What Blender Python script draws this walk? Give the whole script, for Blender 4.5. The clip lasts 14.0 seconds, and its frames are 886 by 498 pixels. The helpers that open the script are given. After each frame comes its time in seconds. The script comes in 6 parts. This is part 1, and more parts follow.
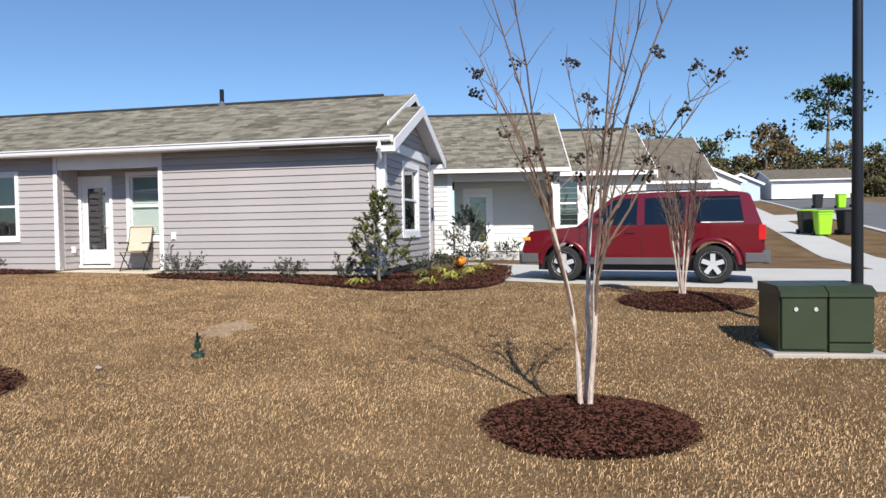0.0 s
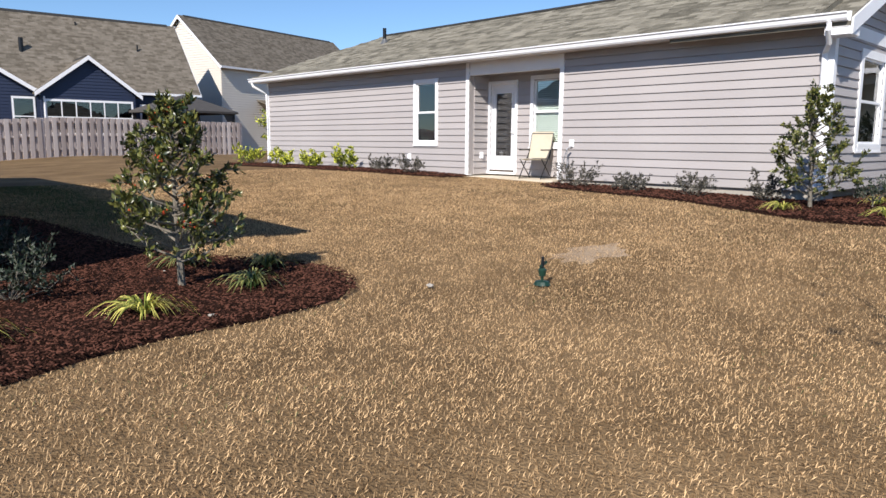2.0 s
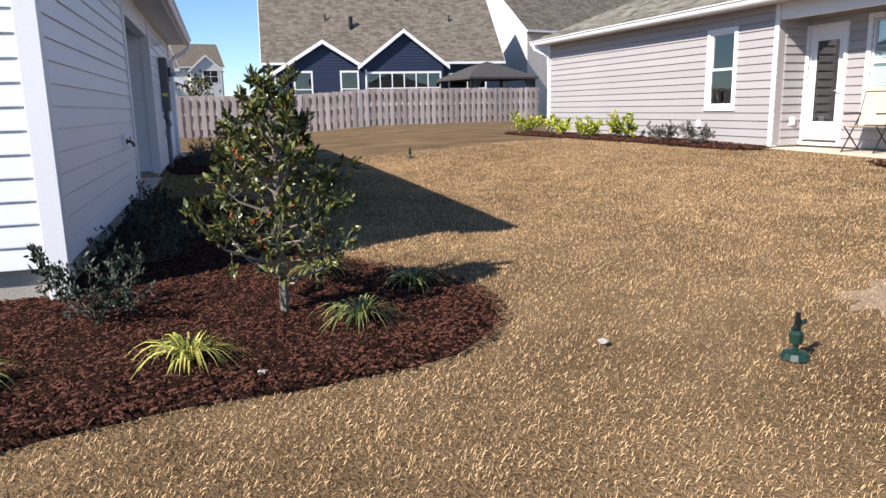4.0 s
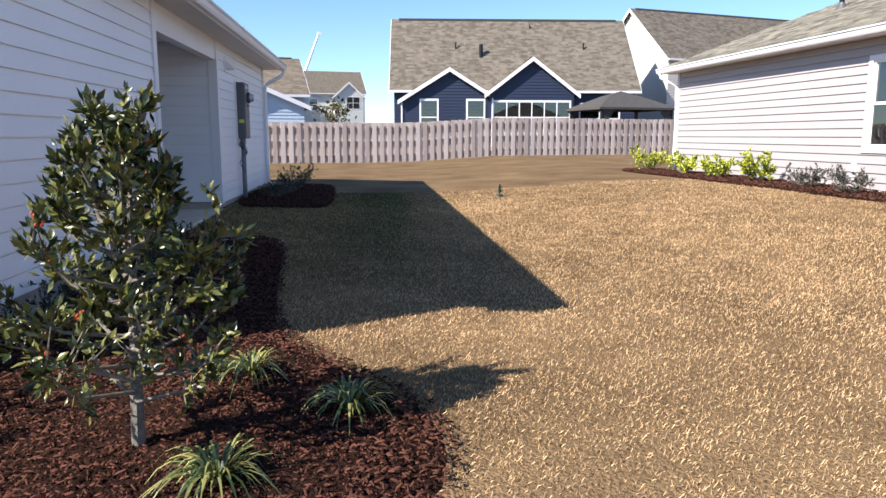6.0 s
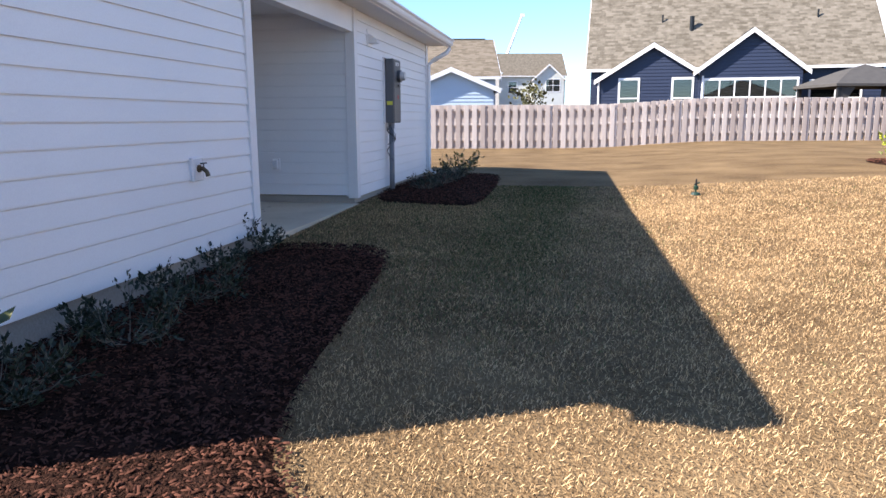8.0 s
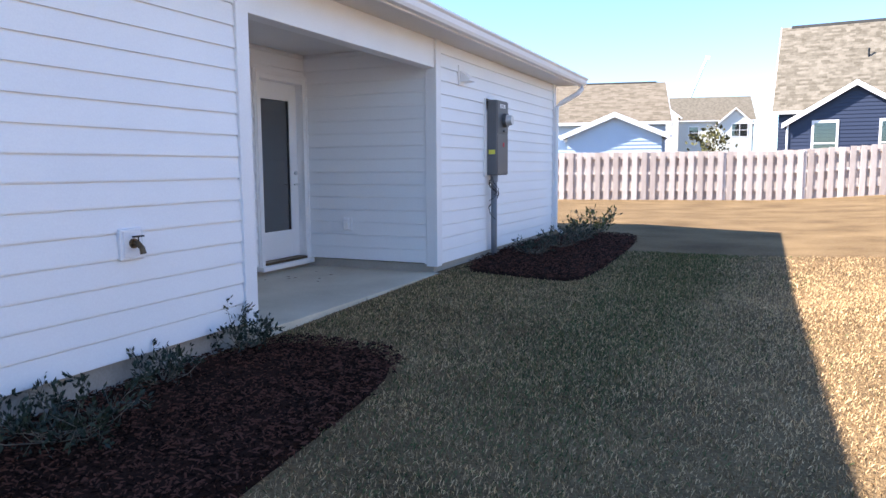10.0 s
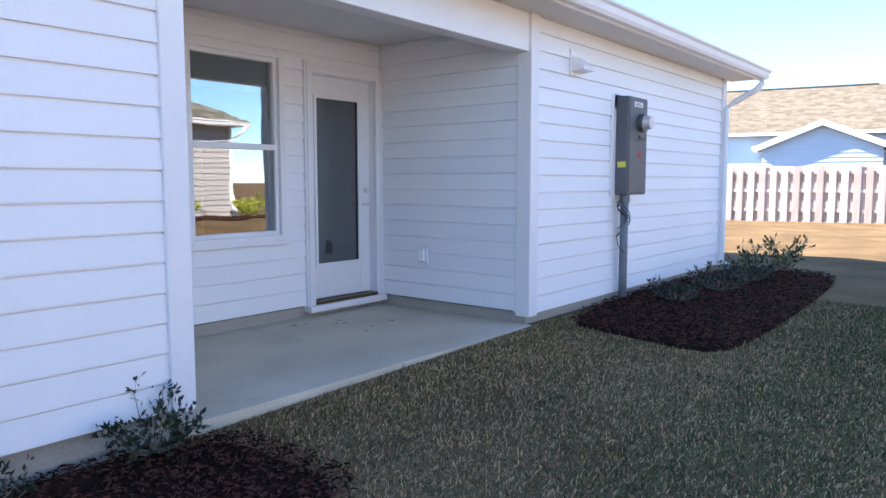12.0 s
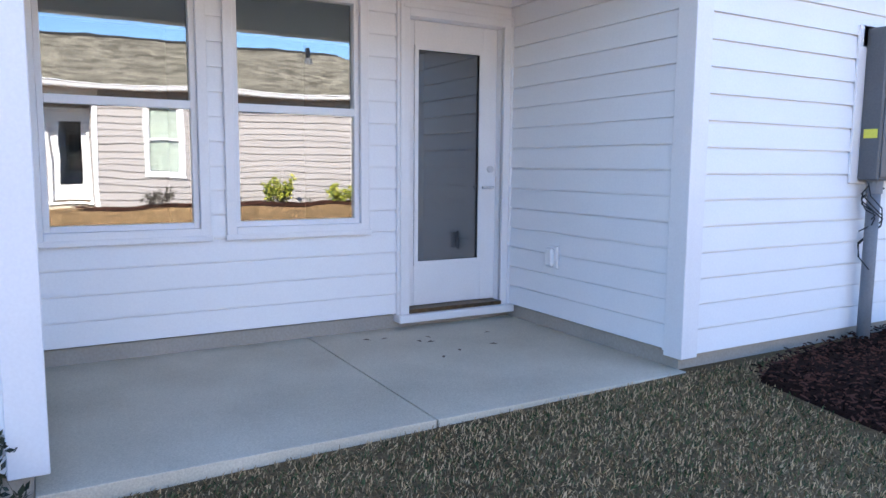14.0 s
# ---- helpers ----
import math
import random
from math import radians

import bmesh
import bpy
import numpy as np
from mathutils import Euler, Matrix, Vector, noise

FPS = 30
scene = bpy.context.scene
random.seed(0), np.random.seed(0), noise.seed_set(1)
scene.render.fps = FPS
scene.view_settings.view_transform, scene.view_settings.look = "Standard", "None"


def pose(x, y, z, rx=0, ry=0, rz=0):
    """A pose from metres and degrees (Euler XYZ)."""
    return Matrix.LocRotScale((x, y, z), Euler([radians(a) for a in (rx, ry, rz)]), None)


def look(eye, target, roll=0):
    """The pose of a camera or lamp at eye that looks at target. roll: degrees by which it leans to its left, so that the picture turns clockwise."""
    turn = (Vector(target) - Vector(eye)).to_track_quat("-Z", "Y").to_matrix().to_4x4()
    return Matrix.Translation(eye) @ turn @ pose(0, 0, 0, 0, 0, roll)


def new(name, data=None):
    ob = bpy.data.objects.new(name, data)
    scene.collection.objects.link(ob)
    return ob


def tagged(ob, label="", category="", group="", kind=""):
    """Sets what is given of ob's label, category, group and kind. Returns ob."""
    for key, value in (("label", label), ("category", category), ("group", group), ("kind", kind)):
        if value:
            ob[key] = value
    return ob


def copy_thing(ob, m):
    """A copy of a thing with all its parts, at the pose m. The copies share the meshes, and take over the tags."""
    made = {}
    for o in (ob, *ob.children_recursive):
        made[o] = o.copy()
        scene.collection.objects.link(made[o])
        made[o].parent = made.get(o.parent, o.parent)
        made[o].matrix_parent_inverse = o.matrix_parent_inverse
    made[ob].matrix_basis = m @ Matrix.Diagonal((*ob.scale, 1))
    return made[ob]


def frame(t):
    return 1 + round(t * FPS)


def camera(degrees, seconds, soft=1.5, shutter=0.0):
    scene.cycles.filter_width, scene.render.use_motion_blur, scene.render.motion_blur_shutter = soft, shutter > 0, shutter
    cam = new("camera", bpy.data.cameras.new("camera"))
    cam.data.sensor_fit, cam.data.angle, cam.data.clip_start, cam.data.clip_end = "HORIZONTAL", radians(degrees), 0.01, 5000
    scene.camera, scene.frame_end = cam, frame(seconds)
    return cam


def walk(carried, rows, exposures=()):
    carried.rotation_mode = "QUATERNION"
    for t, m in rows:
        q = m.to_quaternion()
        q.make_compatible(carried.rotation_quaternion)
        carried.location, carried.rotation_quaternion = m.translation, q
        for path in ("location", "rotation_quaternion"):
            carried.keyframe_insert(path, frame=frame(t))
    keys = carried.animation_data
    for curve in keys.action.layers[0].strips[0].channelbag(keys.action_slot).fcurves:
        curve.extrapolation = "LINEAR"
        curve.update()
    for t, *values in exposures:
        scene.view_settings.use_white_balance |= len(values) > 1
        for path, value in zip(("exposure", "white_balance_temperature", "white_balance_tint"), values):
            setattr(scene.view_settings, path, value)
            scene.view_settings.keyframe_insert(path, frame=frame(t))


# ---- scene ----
cam = camera(63.8, 14.0)
EXPOSURES = [(0, 0.25, 6500, 11), (3, 0.47, 6500, 12), (5.3, 0.85, 6550, 13), (6.5, 1.12, 6600, 13), (8.2, 1.52, 6600, 13), (10.3, 2.02, 6550, 12), (11, 2.15, 6550, 12), (12.5, 2.36, 6550, 12), (14, 2.62, 6600, 12)]
PATH = [
    (0, (-2.559, -14.695, 1.084), (-0.626, -14.188, 1.024), -0.9),
    (0.5, (-2.138, -14.575, 1.052), (-0.288, -13.824, 0.934), -0.6),
    (1, (-1.679, -14.45, 1.028), (0.05, -13.461, 0.854), -0.6),
    (1.5, (-1.192, -14.351, 1.009), (0.362, -13.114, 0.78), -0.2),
    (2, (-0.759, -14.241, 0.994), (0.563, -12.77, 0.698), 0.4),
    (2.5, (-0.302, -14.114, 0.986), (0.775, -12.465, 0.635), 0.7),
    (3, (0.102, -13.768, 1.002), (0.978, -12.012, 0.616), 0.7),
    (3.2, (0.277, -13.603, 1.028), (1.071, -11.811, 0.631), 0.5),
    (5.3, (2.065, -12.466, 1.134), (2.437, -10.532, 0.786), -0.7),
    (5.5, (2.107, -12.243, 1.135), (2.442, -10.301, 0.799), 0.1),
    (6, (2.394, -11.781, 1.175), (2.596, -9.817, 0.861), 0.1),
    (6.5, (2.576, -11.259, 1.163), (2.657, -9.286, 0.843), 0.5),
    (7, (2.756, -10.74, 1.127), (2.71, -8.771, 0.783), 0.6),
    (7.5, (2.882, -10.194, 1.116), (2.689, -8.236, 0.753), 0.2),
    (8, (2.976, -9.662, 1.169), (2.629, -7.725, 0.811), -0.2),
    (8.2, (3.036, -9.421, 1.174), (2.613, -7.498, 0.829), -0.5),
    (10.3, (3.494, -7.147, 1.259), (2.628, -5.357, 1.047), 0.0),
    (10.5, (3.507, -6.928, 1.277), (2.603, -5.155, 1.075), 0.2),
    (11, (3.519, -6.386, 1.26), (2.497, -4.675, 1.089), 0.1),
    (11.5, (3.442, -5.815, 1.229), (2.309, -4.175, 1.067), -0.0),
    (12, (3.305, -5.239, 1.253), (2.05, -3.693, 1.065), -0.0),
    (12.5, (3.171, -4.741, 1.25), (1.802, -3.298, 1.041), -0.2),
    (13, (3.092, -4.18, 1.229), (1.587, -2.882, 1.005), -0.1),
    (13.5, (3.003, -3.619, 1.217), (1.356, -2.51, 0.983), 0.2),
    (14, (2.849, -3.248, 1.185), (1.126, -2.259, 0.956), 0.5),
]
walk(cam, [(t, look(eye, target, roll)) for t, eye, target, roll in PATH], EXPOSURES)

# ---- world and sun ----
SUN_DIR = Vector((0.90, 0.44, -0.77)).normalized()
world = bpy.data.worlds.new("world")
scene.world = world
world.use_nodes = True
wn = world.node_tree
sky = wn.nodes.new("ShaderNodeTexSky")
sky.sky_type = "NISHITA"
sky.sun_disc = False
sky.sun_elevation = math.asin(-SUN_DIR.z)
sky.sun_rotation = math.atan2(-SUN_DIR.x, -SUN_DIR.y)
sky.air_density, sky.dust_density, sky.ozone_density = 0.85, 0.0, 2.6
tint = wn.nodes.new("ShaderNodeMix")
tint.data_type, tint.blend_type = "RGBA", "MULTIPLY"
tint.inputs["Factor"].default_value = 1.0
tint.inputs[7].default_value = (0.81, 0.965, 1.10, 1)
wn.links.new(sky.outputs[0], tint.inputs[6])
wn.links.new(tint.outputs[2], wn.nodes["Background"].inputs[0])
wn.nodes["Background"].inputs[1].default_value = 0.10
sun_data = bpy.data.lights.new("sun", "SUN")
sun_data.energy, sun_data.angle, sun_data.color = 5.0, radians(0.55), (1.0, 0.95, 0.87)
sun = new("sun", sun_data)
sun.matrix_world = look((0, 0, 30), Vector((0, 0, 30)) + SUN_DIR)


# ---- materials ----
def node_mat(name):
    m = bpy.data.materials.new(name)
    m.use_nodes = True
    nt = m.node_tree
    return m, nt, nt.nodes["Principled BSDF"]


def surface(name, dark, light, scale=4.0, fine=60.0, rough=0.7, bump=0.15, metal=0.0, per_object=0.0, per_island=0.0,
            stretch=(1, 1, 1), spec=0.4, dist=0.01, mix2=0.5, coat=0.0):
    """Two colours mixed by noise at two scales, with bump; optional shift by object or by island."""
    m, nt, p = node_mat(name)
    N, L = nt.nodes, nt.links
    tc = N.new("ShaderNodeTexCoord")
    mp = N.new("ShaderNodeMapping")
    mp.inputs["Scale"].default_value = stretch
    L.new(tc.outputs["Object"], mp.inputs[0])
    n1, n2 = N.new("ShaderNodeTexNoise"), N.new("ShaderNodeTexNoise")
    n1.inputs["Scale"].default_value, n2.inputs["Scale"].default_value = scale, fine
    n1.inputs["Detail"].default_value, n2.inputs["Detail"].default_value = 4, 3
    L.new(mp.outputs[0], n1.inputs["Vector"])
    L.new(mp.outputs[0], n2.inputs["Vector"])
    mx = N.new("ShaderNodeMix")
    mx.inputs[0].default_value = mix2
    L.new(n1.outputs[0], mx.inputs[2])
    L.new(n2.outputs[0], mx.inputs[3])
    last = mx.outputs[0]
    if per_object or per_island:
        src = N.new("ShaderNodeObjectInfo").outputs["Random"] if per_object else N.new("ShaderNodeNewGeometry").outputs["Random Per Island"]
        ma = N.new("ShaderNodeMath")
        ma.operation = "MULTIPLY_ADD"
        L.new(src, ma.inputs[0])
        k = per_object or per_island
        ma.inputs[1].default_value = k
        ma.inputs[2].default_value = -k / 2
        ad = N.new("ShaderNodeMath")
        L.new(last, ad.inputs[0])
        L.new(ma.outputs[0], ad.inputs[1])
        last = ad.outputs[0]
    cr = N.new("ShaderNodeValToRGB")
    cr.color_ramp.elements[0].position, cr.color_ramp.elements[1].position = 0.3, 0.7
    cr.color_ramp.elements[0].color = (*dark, 1)
    cr.color_ramp.elements[1].color = (*light, 1)
    L.new(last, cr.inputs[0])
    L.new(cr.outputs[0], p.inputs["Base Color"])
    p.inputs["Roughness"].default_value = rough
    p.inputs["Metallic"].default_value = metal
    p.inputs["Specular IOR Level"].default_value = spec
    p.inputs["Coat Weight"].default_value = coat
    if bump:
        b = N.new("ShaderNodeBump")
        b.inputs["Strength"].default_value = bump
        b.inputs["Distance"].default_value = dist
        L.new(n2.outputs[0], b.inputs["Height"])
        L.new(b.outputs[0], p.inputs["Normal"])
    return m


WHITE_SIDING = surface("white vinyl", (0.80, 0.81, 0.84), (0.88, 0.89, 0.91), 0.7, 90, 0.42, 0.03, per_object=0.12)
GREY_SIDING = surface("warm grey vinyl", (0.37, 0.34, 0.335), (0.435, 0.402, 0.395), 0.7, 90, 0.5, 0.04, per_object=0.2)
CREAM_SIDING = surface("cream vinyl", (0.62, 0.57, 0.50), (0.70, 0.65, 0.58), 0.5, 60, 0.6, 0.04)
PALE_SIDING = surface("pale vinyl", (0.58, 0.60, 0.58), (0.68, 0.69, 0.66), 0.5, 60, 0.6, 0.04)
NAVY_SIDING = surface("navy vinyl", (0.018, 0.026, 0.055), (0.026, 0.036, 0.072), 0.6, 60, 0.5, 0.05)
BLUE_SIDING = surface("pale blue vinyl", (0.40, 0.50, 0.62), (0.48, 0.58, 0.70), 0.6, 60, 0.55, 0.05)
TRIM = surface("white trim", (0.78, 0.78, 0.80), (0.86, 0.86, 0.88), 2.0, 80, 0.4, 0.02)
SOFFIT = surface("white soffit", (0.66, 0.65, 0.65), (0.74, 0.73, 0.73), 2.0, 80, 0.5, 0.03)
CONCRETE = surface("concrete", (0.47, 0.40, 0.30), (0.76, 0.68, 0.55), 1.3, 130, 0.85, 0.25, spec=0.2)
DRIVE = surface("pale concrete drive", (0.50, 0.49, 0.46), (0.60, 0.59, 0.56), 0.8, 120, 0.85, 0.2, spec=0.2)
ASPHALT = surface("asphalt", (0.13, 0.13, 0.135), (0.18, 0.18, 0.185), 0.5, 200, 0.9, 0.3, spec=0.2)
FOUND = surface("concrete footing", (0.34, 0.31, 0.27), (0.46, 0.42, 0.37), 2.5, 60, 0.9, 0.4)
SHINGLE = surface("grey brown shingles", (0.085, 0.078, 0.062), (0.26, 0.24, 0.195), 3.0, 90, 0.9, 0.4, per_island=0.3, stretch=(1, 1, 1), spec=0.15)
SHINGLE_N = surface("brown grey shingles", (0.10, 0.085, 0.065), (0.225, 0.195, 0.16), 3.0, 40, 0.9, 0.4, per_island=0.28, spec=0.15)
SHINGLE_TAN = surface("tan shingles", (0.14, 0.115, 0.085), (0.23, 0.19, 0.15), 3.0, 40, 0.9, 0.4, per_island=0.4, spec=0.15)
RIDGE = surface("dark ridge vent", (0.02, 0.02, 0.02), (0.04, 0.038, 0.036), 3, 60, 0.9, 0.3)
FENCE_WOOD = surface("weathered fence wood", (0.42, 0.345, 0.31), (0.66, 0.575, 0.53), 1.2, 30, 0.85, 0.3, per_object=0.4, stretch=(6, 6, 1), spec=0.2)
LAWN = surface("dormant lawn", (0.075, 0.045, 0.022), (0.30, 0.20, 0.105), 0.9, 55, 0.95, 0.8, spec=0.1, dist=0.03)
BLADE = surface("dry grass blades", (0.15, 0.09, 0.042), (0.72, 0.485, 0.26), 0.38, 2.6, 0.8, 0, per_island=0.55, spec=0.25)
MULCH = surface("mulch", (0.014, 0.007, 0.005), (0.05, 0.023, 0.016), 5, 70, 0.95, 1.0, spec=0.05, dist=0.03)
CHIP = surface("mulch chips", (0.014, 0.006, 0.004), (0.12, 0.050, 0.034), 4, 40, 0.9, 0.2, per_island=0.9, spec=0.08)
METAL_GREY = surface("grey painted metal", (0.095, 0.10, 0.11), (0.135, 0.14, 0.15), 3, 70, 0.45, 0.05, metal=0.2)
PIPE_GREY = surface("grey plastic pipe", (0.15, 0.16, 0.18), (0.20, 0.21, 0.23), 3, 70, 0.5, 0.03)
BLACK_METAL = surface("black metal", (0.010, 0.011, 0.013), (0.018, 0.019, 0.022), 4, 70, 0.35, 0.03, metal=0.3)
BLACK_RUBBER = surface("black rubber", (0.012, 0.012, 0.012), (0.025, 0.025, 0.025), 5, 60, 0.8, 0.2)
BRASS = surface("aged brass", (0.07, 0.05, 0.035), (0.22, 0.15, 0.08), 20, 90, 0.4, 0.1, metal=0.8)
CHROME = surface("silver metal", (0.60, 0.60, 0.61), (0.72, 0.72, 0.73), 4, 60, 0.35, 0.02, metal=0.35)
TX_GREEN = surface("olive green steel", (0.028, 0.040, 0.020), (0.042, 0.056, 0.028), 2.5, 60, 0.42, 0.05)
CAR_RED = surface("deep red car paint", (0.135, 0.002, 0.008), (0.165, 0.004, 0.012), 1, 300, 0.30, 0.0, metal=0.2, coat=1.0)
CAR_GREY = surface("grey bumper plastic", (0.08, 0.08, 0.085), (0.11, 0.11, 0.115), 3, 80, 0.6, 0.05)
LIME = surface("lime bin plastic", (0.28, 0.62, 0.02), (0.36, 0.72, 0.03), 3, 60, 0.5, 0.02)
BIN_BLACK = surface("black bin plastic", (0.012, 0.012, 0.014), (0.02, 0.02, 0.022), 3, 60, 0.5, 0.02)
BARK_PALE = surface("pale smooth bark", (0.34, 0.24, 0.18), (0.78, 0.68, 0.60), 9, 60, 0.8, 0.4, stretch=(1, 1, 0.3))
TWIG = surface("brown twigs", (0.10, 0.065, 0.045), (0.22, 0.15, 0.11), 12, 60, 0.85, 0.2)
BARK_GREY = surface("grey bark", (0.10, 0.085, 0.065), (0.24, 0.21, 0.17), 10, 60, 0.85, 0.4)
SEEDS = surface("dark seed clusters", (0.020, 0.015, 0.010), (0.06, 0.045, 0.03), 10, 60, 0.8, 0.2, per_island=0.4)
BERRY = surface("red berries", (0.42, 0.05, 0.02), (0.55, 0.10, 0.03), 10, 60, 0.35, 0.0)
GREEN_BLADE = surface("green grass blades", (0.03, 0.05, 0.015), (0.13, 0.155, 0.06), 0.6, 6, 0.8, 0, per_island=0.6, spec=0.2)
SAND = surface("sandy bare soil", (0.24, 0.17, 0.11), (0.44, 0.34, 0.24), 3, 60, 0.95, 0.6, spec=0.1)
LEAF_HOLLY = surface("glossy holly leaves", (0.016, 0.030, 0.008), (0.17, 0.17, 0.045), 6, 40, 0.32, 0.05, per_island=0.7, spec=0.5)
LEAF_YELLOW = surface("yellow green leaves", (0.09, 0.14, 0.02), (0.62, 0.62, 0.07), 6, 40, 0.45, 0.05, per_island=0.7)
LEAF_DARK = surface("dark evergreen leaves", (0.010, 0.018, 0.010), (0.034, 0.048, 0.028), 6, 40, 0.5, 0.05, per_island=0.7)
LEAF_PURPLE = surface("purplish leaves", (0.035, 0.035, 0.030), (0.11, 0.10, 0.08), 6, 40, 0.5, 0.05, per_island=0.8)
LEAF_LILY = surface("variegated strap leaves", (0.03, 0.055, 0.012), (0.30, 0.29, 0.09), 2, 30, 0.5, 0.0, per_island=0.9)
LEAF_LILY_Y = surface("yellow strap leaves", (0.16, 0.19, 0.03), (0.65, 0.58, 0.14), 2, 30, 0.5, 0.0, per_island=0.9)
PINE = surface("pine foliage", (0.012, 0.030, 0.010), (0.04, 0.07, 0.025), 1, 10, 0.8, 0, per_island=0.7)
WOODS = surface("autumn woods foliage", (0.07, 0.050, 0.026), (0.23, 0.165, 0.080), 0.12, 3, 0.9, 0, per_island=0.6)
WOODS_G = surface("green woods foliage", (0.05, 0.050, 0.020), (0.14, 0.13, 0.05), 0.12, 3, 0.9, 0, per_island=0.6)
CANVAS = surface("beige sling fabric", (0.48, 0.42, 0.32), (0.58, 0.52, 0.41), 6, 200, 0.8, 0.1)
DARK_CANVAS = surface("dark grey canopy fabric", (0.055, 0.05, 0.048), (0.085, 0.078, 0.072), 3, 100, 0.85, 0.1)
PUMPKIN = surface("orange pumpkin skin", (0.65, 0.20, 0.01), (0.80, 0.30, 0.02), 5, 40, 0.5, 0.1)
BLIND = surface("white blind slats", (0.60, 0.68, 0.63), (0.70, 0.78, 0.73), 3, 50, 0.6, 0.0)
BLIND_DARK = surface("grey roller blind", (0.14, 0.16, 0.15), (0.18, 0.20, 0.19), 3, 50, 0.7, 0.0)
# near-black colour stands in for the shade inside unlit rooms
ROOM_SHADE = surface("near black stand-in for unlit rooms", (0.03, 0.03, 0.028), (0.05, 0.05, 0.047), 1, 20, 0.9, 0.0)
FLAG_RED = surface("faded red cloth", (0.42, 0.05, 0.06), (0.52, 0.08, 0.09), 5, 80, 0.8, 0.05)
FLAG_WHITE = surface("white cloth", (0.68, 0.62, 0.62), (0.76, 0.70, 0.70), 5, 80, 0.8, 0.05)
FLAG_BLUE = surface("blue cloth", (0.04, 0.06, 0.20), (0.06, 0.09, 0.26), 5, 80, 0.8, 0.05)
YELLOW = surface("yellow label", (0.70, 0.66, 0.08), (0.80, 0.76, 0.12), 5, 80, 0.6, 0.0)
AMBER = surface("orange lens", (0.80, 0.30, 0.03), (0.90, 0.38, 0.05), 5, 80, 0.2, 0.0)
RED_LENS = surface("red lens", (0.50, 0.01, 0.01), (0.60, 0.02, 0.02), 5, 80, 0.2, 0.0)
SPRINKLER_GREEN = surface("dark green plastic", (0.008, 0.028, 0.020), (0.014, 0.05, 0.032), 8, 60, 0.4, 0.05)


def glass_mat(name, tint, rough=0.0, metal=0.0):
    m, nt, p = node_mat(name)
    p.inputs["Base Color"].default_value = (*tint, 1)
    p.inputs["Roughness"].default_value = rough
    p.inputs["Transmission Weight"].default_value = 1.0
    p.inputs["IOR"].default_value = 1.52
    N, L = nt.nodes, nt.links
    tc, n = N.new("ShaderNodeTexCoord"), N.new("ShaderNodeTexNoise")
    n.inputs["Scale"].default_value = 2.2
    b = N.new("ShaderNodeBump")
    b.inputs["Strength"].default_value = 0.05
    b.inputs["Distance"].default_value = 0.03
    L.new(tc.outputs["Object"], n.inputs["Vector"])
    L.new(n.outputs[0], b.inputs["Height"])
    L.new(b.outputs[0], p.inputs["Normal"])
    return m


def reflective_glass(name, mirror, tint=(0.75, 0.80, 0.78)):
    """Coated pane: part clear, part mirror-like."""
    m = bpy.data.materials.new(name)
    m.use_nodes = True
    nt = m.node_tree
    nt.nodes.clear()
    N, L = nt.nodes, nt.links
    out, mix = N.new("ShaderNodeOutputMaterial"), N.new("ShaderNodeMixShader")
    tr, gl = N.new("ShaderNodeBsdfTransparent"), N.new("ShaderNodeBsdfGlossy")
    tr.inputs[0].default_value = (*tint, 1)
    gl.inputs["Roughness"].default_value = 0.0
    fr = N.new("ShaderNodeFresnel")
    fr.inputs[0].default_value = 1.5
    ma = N.new("ShaderNodeMath")
    ma.operation = "MULTIPLY_ADD"
    ma.use_clamp = True
    L.new(fr.outputs[0], ma.inputs[0])
    ma.inputs[1].default_value, ma.inputs[2].default_value = 1.0, mirror
    tc, n = N.new("ShaderNodeTexCoord"), N.new("ShaderNodeTexNoise")
    n.inputs["Scale"].default_value = 1.6
    b = N.new("ShaderNodeBump")
    b.inputs["Strength"].default_value = 0.05
    b.inputs["Distance"].default_value = 0.03
    L.new(tc.outputs["Object"], n.inputs["Vector"])
    L.new(n.outputs[0], b.inputs["Height"])
    L.new(b.outputs[0], gl.inputs["Normal"])
    L.new(ma.outputs[0], mix.inputs[0])
    L.new(tr.outputs[0], mix.inputs[1])
    L.new(gl.outputs[0], mix.inputs[2])
    L.new(mix.outputs[0], out.inputs[0])
    return m


GLASS = reflective_glass("window glass", 0.13, (0.96, 0.98, 0.97))
GLASS_DOOR = reflective_glass("door glass", 0.20, (0.42, 0.46, 0.48))
GLASS_DARK = reflective_glass("far window glass", 0.08, (0.5, 0.54, 0.54))
CAR_GLASS = reflective_glass("tinted car glass", 0.06, (0.22, 0.24, 0.24))


# ---- mesh helpers ----
def part(name, bm, mat, parent=None, label="", smooth=False, kind=""):
    me = bpy.data.meshes.new(name)
    bm.to_mesh(me)
    bm.free()
    me.materials.append(mat)
    if smooth:
        for p in me.polygons:
            p.use_smooth = True
    ob = new(name, me)
    if parent:
        ob.parent = parent
    return tagged(ob, label, kind=kind)


def raw(name, verts, faces, mat, parent=None, label="", smooth=False, kind=""):
    me = bpy.data.meshes.new(name)
    me.from_pydata([tuple(v) for v in verts], [], faces)
    me.update()
    me.materials.append(mat)
    if smooth:
        for p in me.polygons:
            p.use_smooth = True
    ob = new(name, me)
    if parent:
        ob.parent = parent
    return tagged(ob, label, kind=kind)


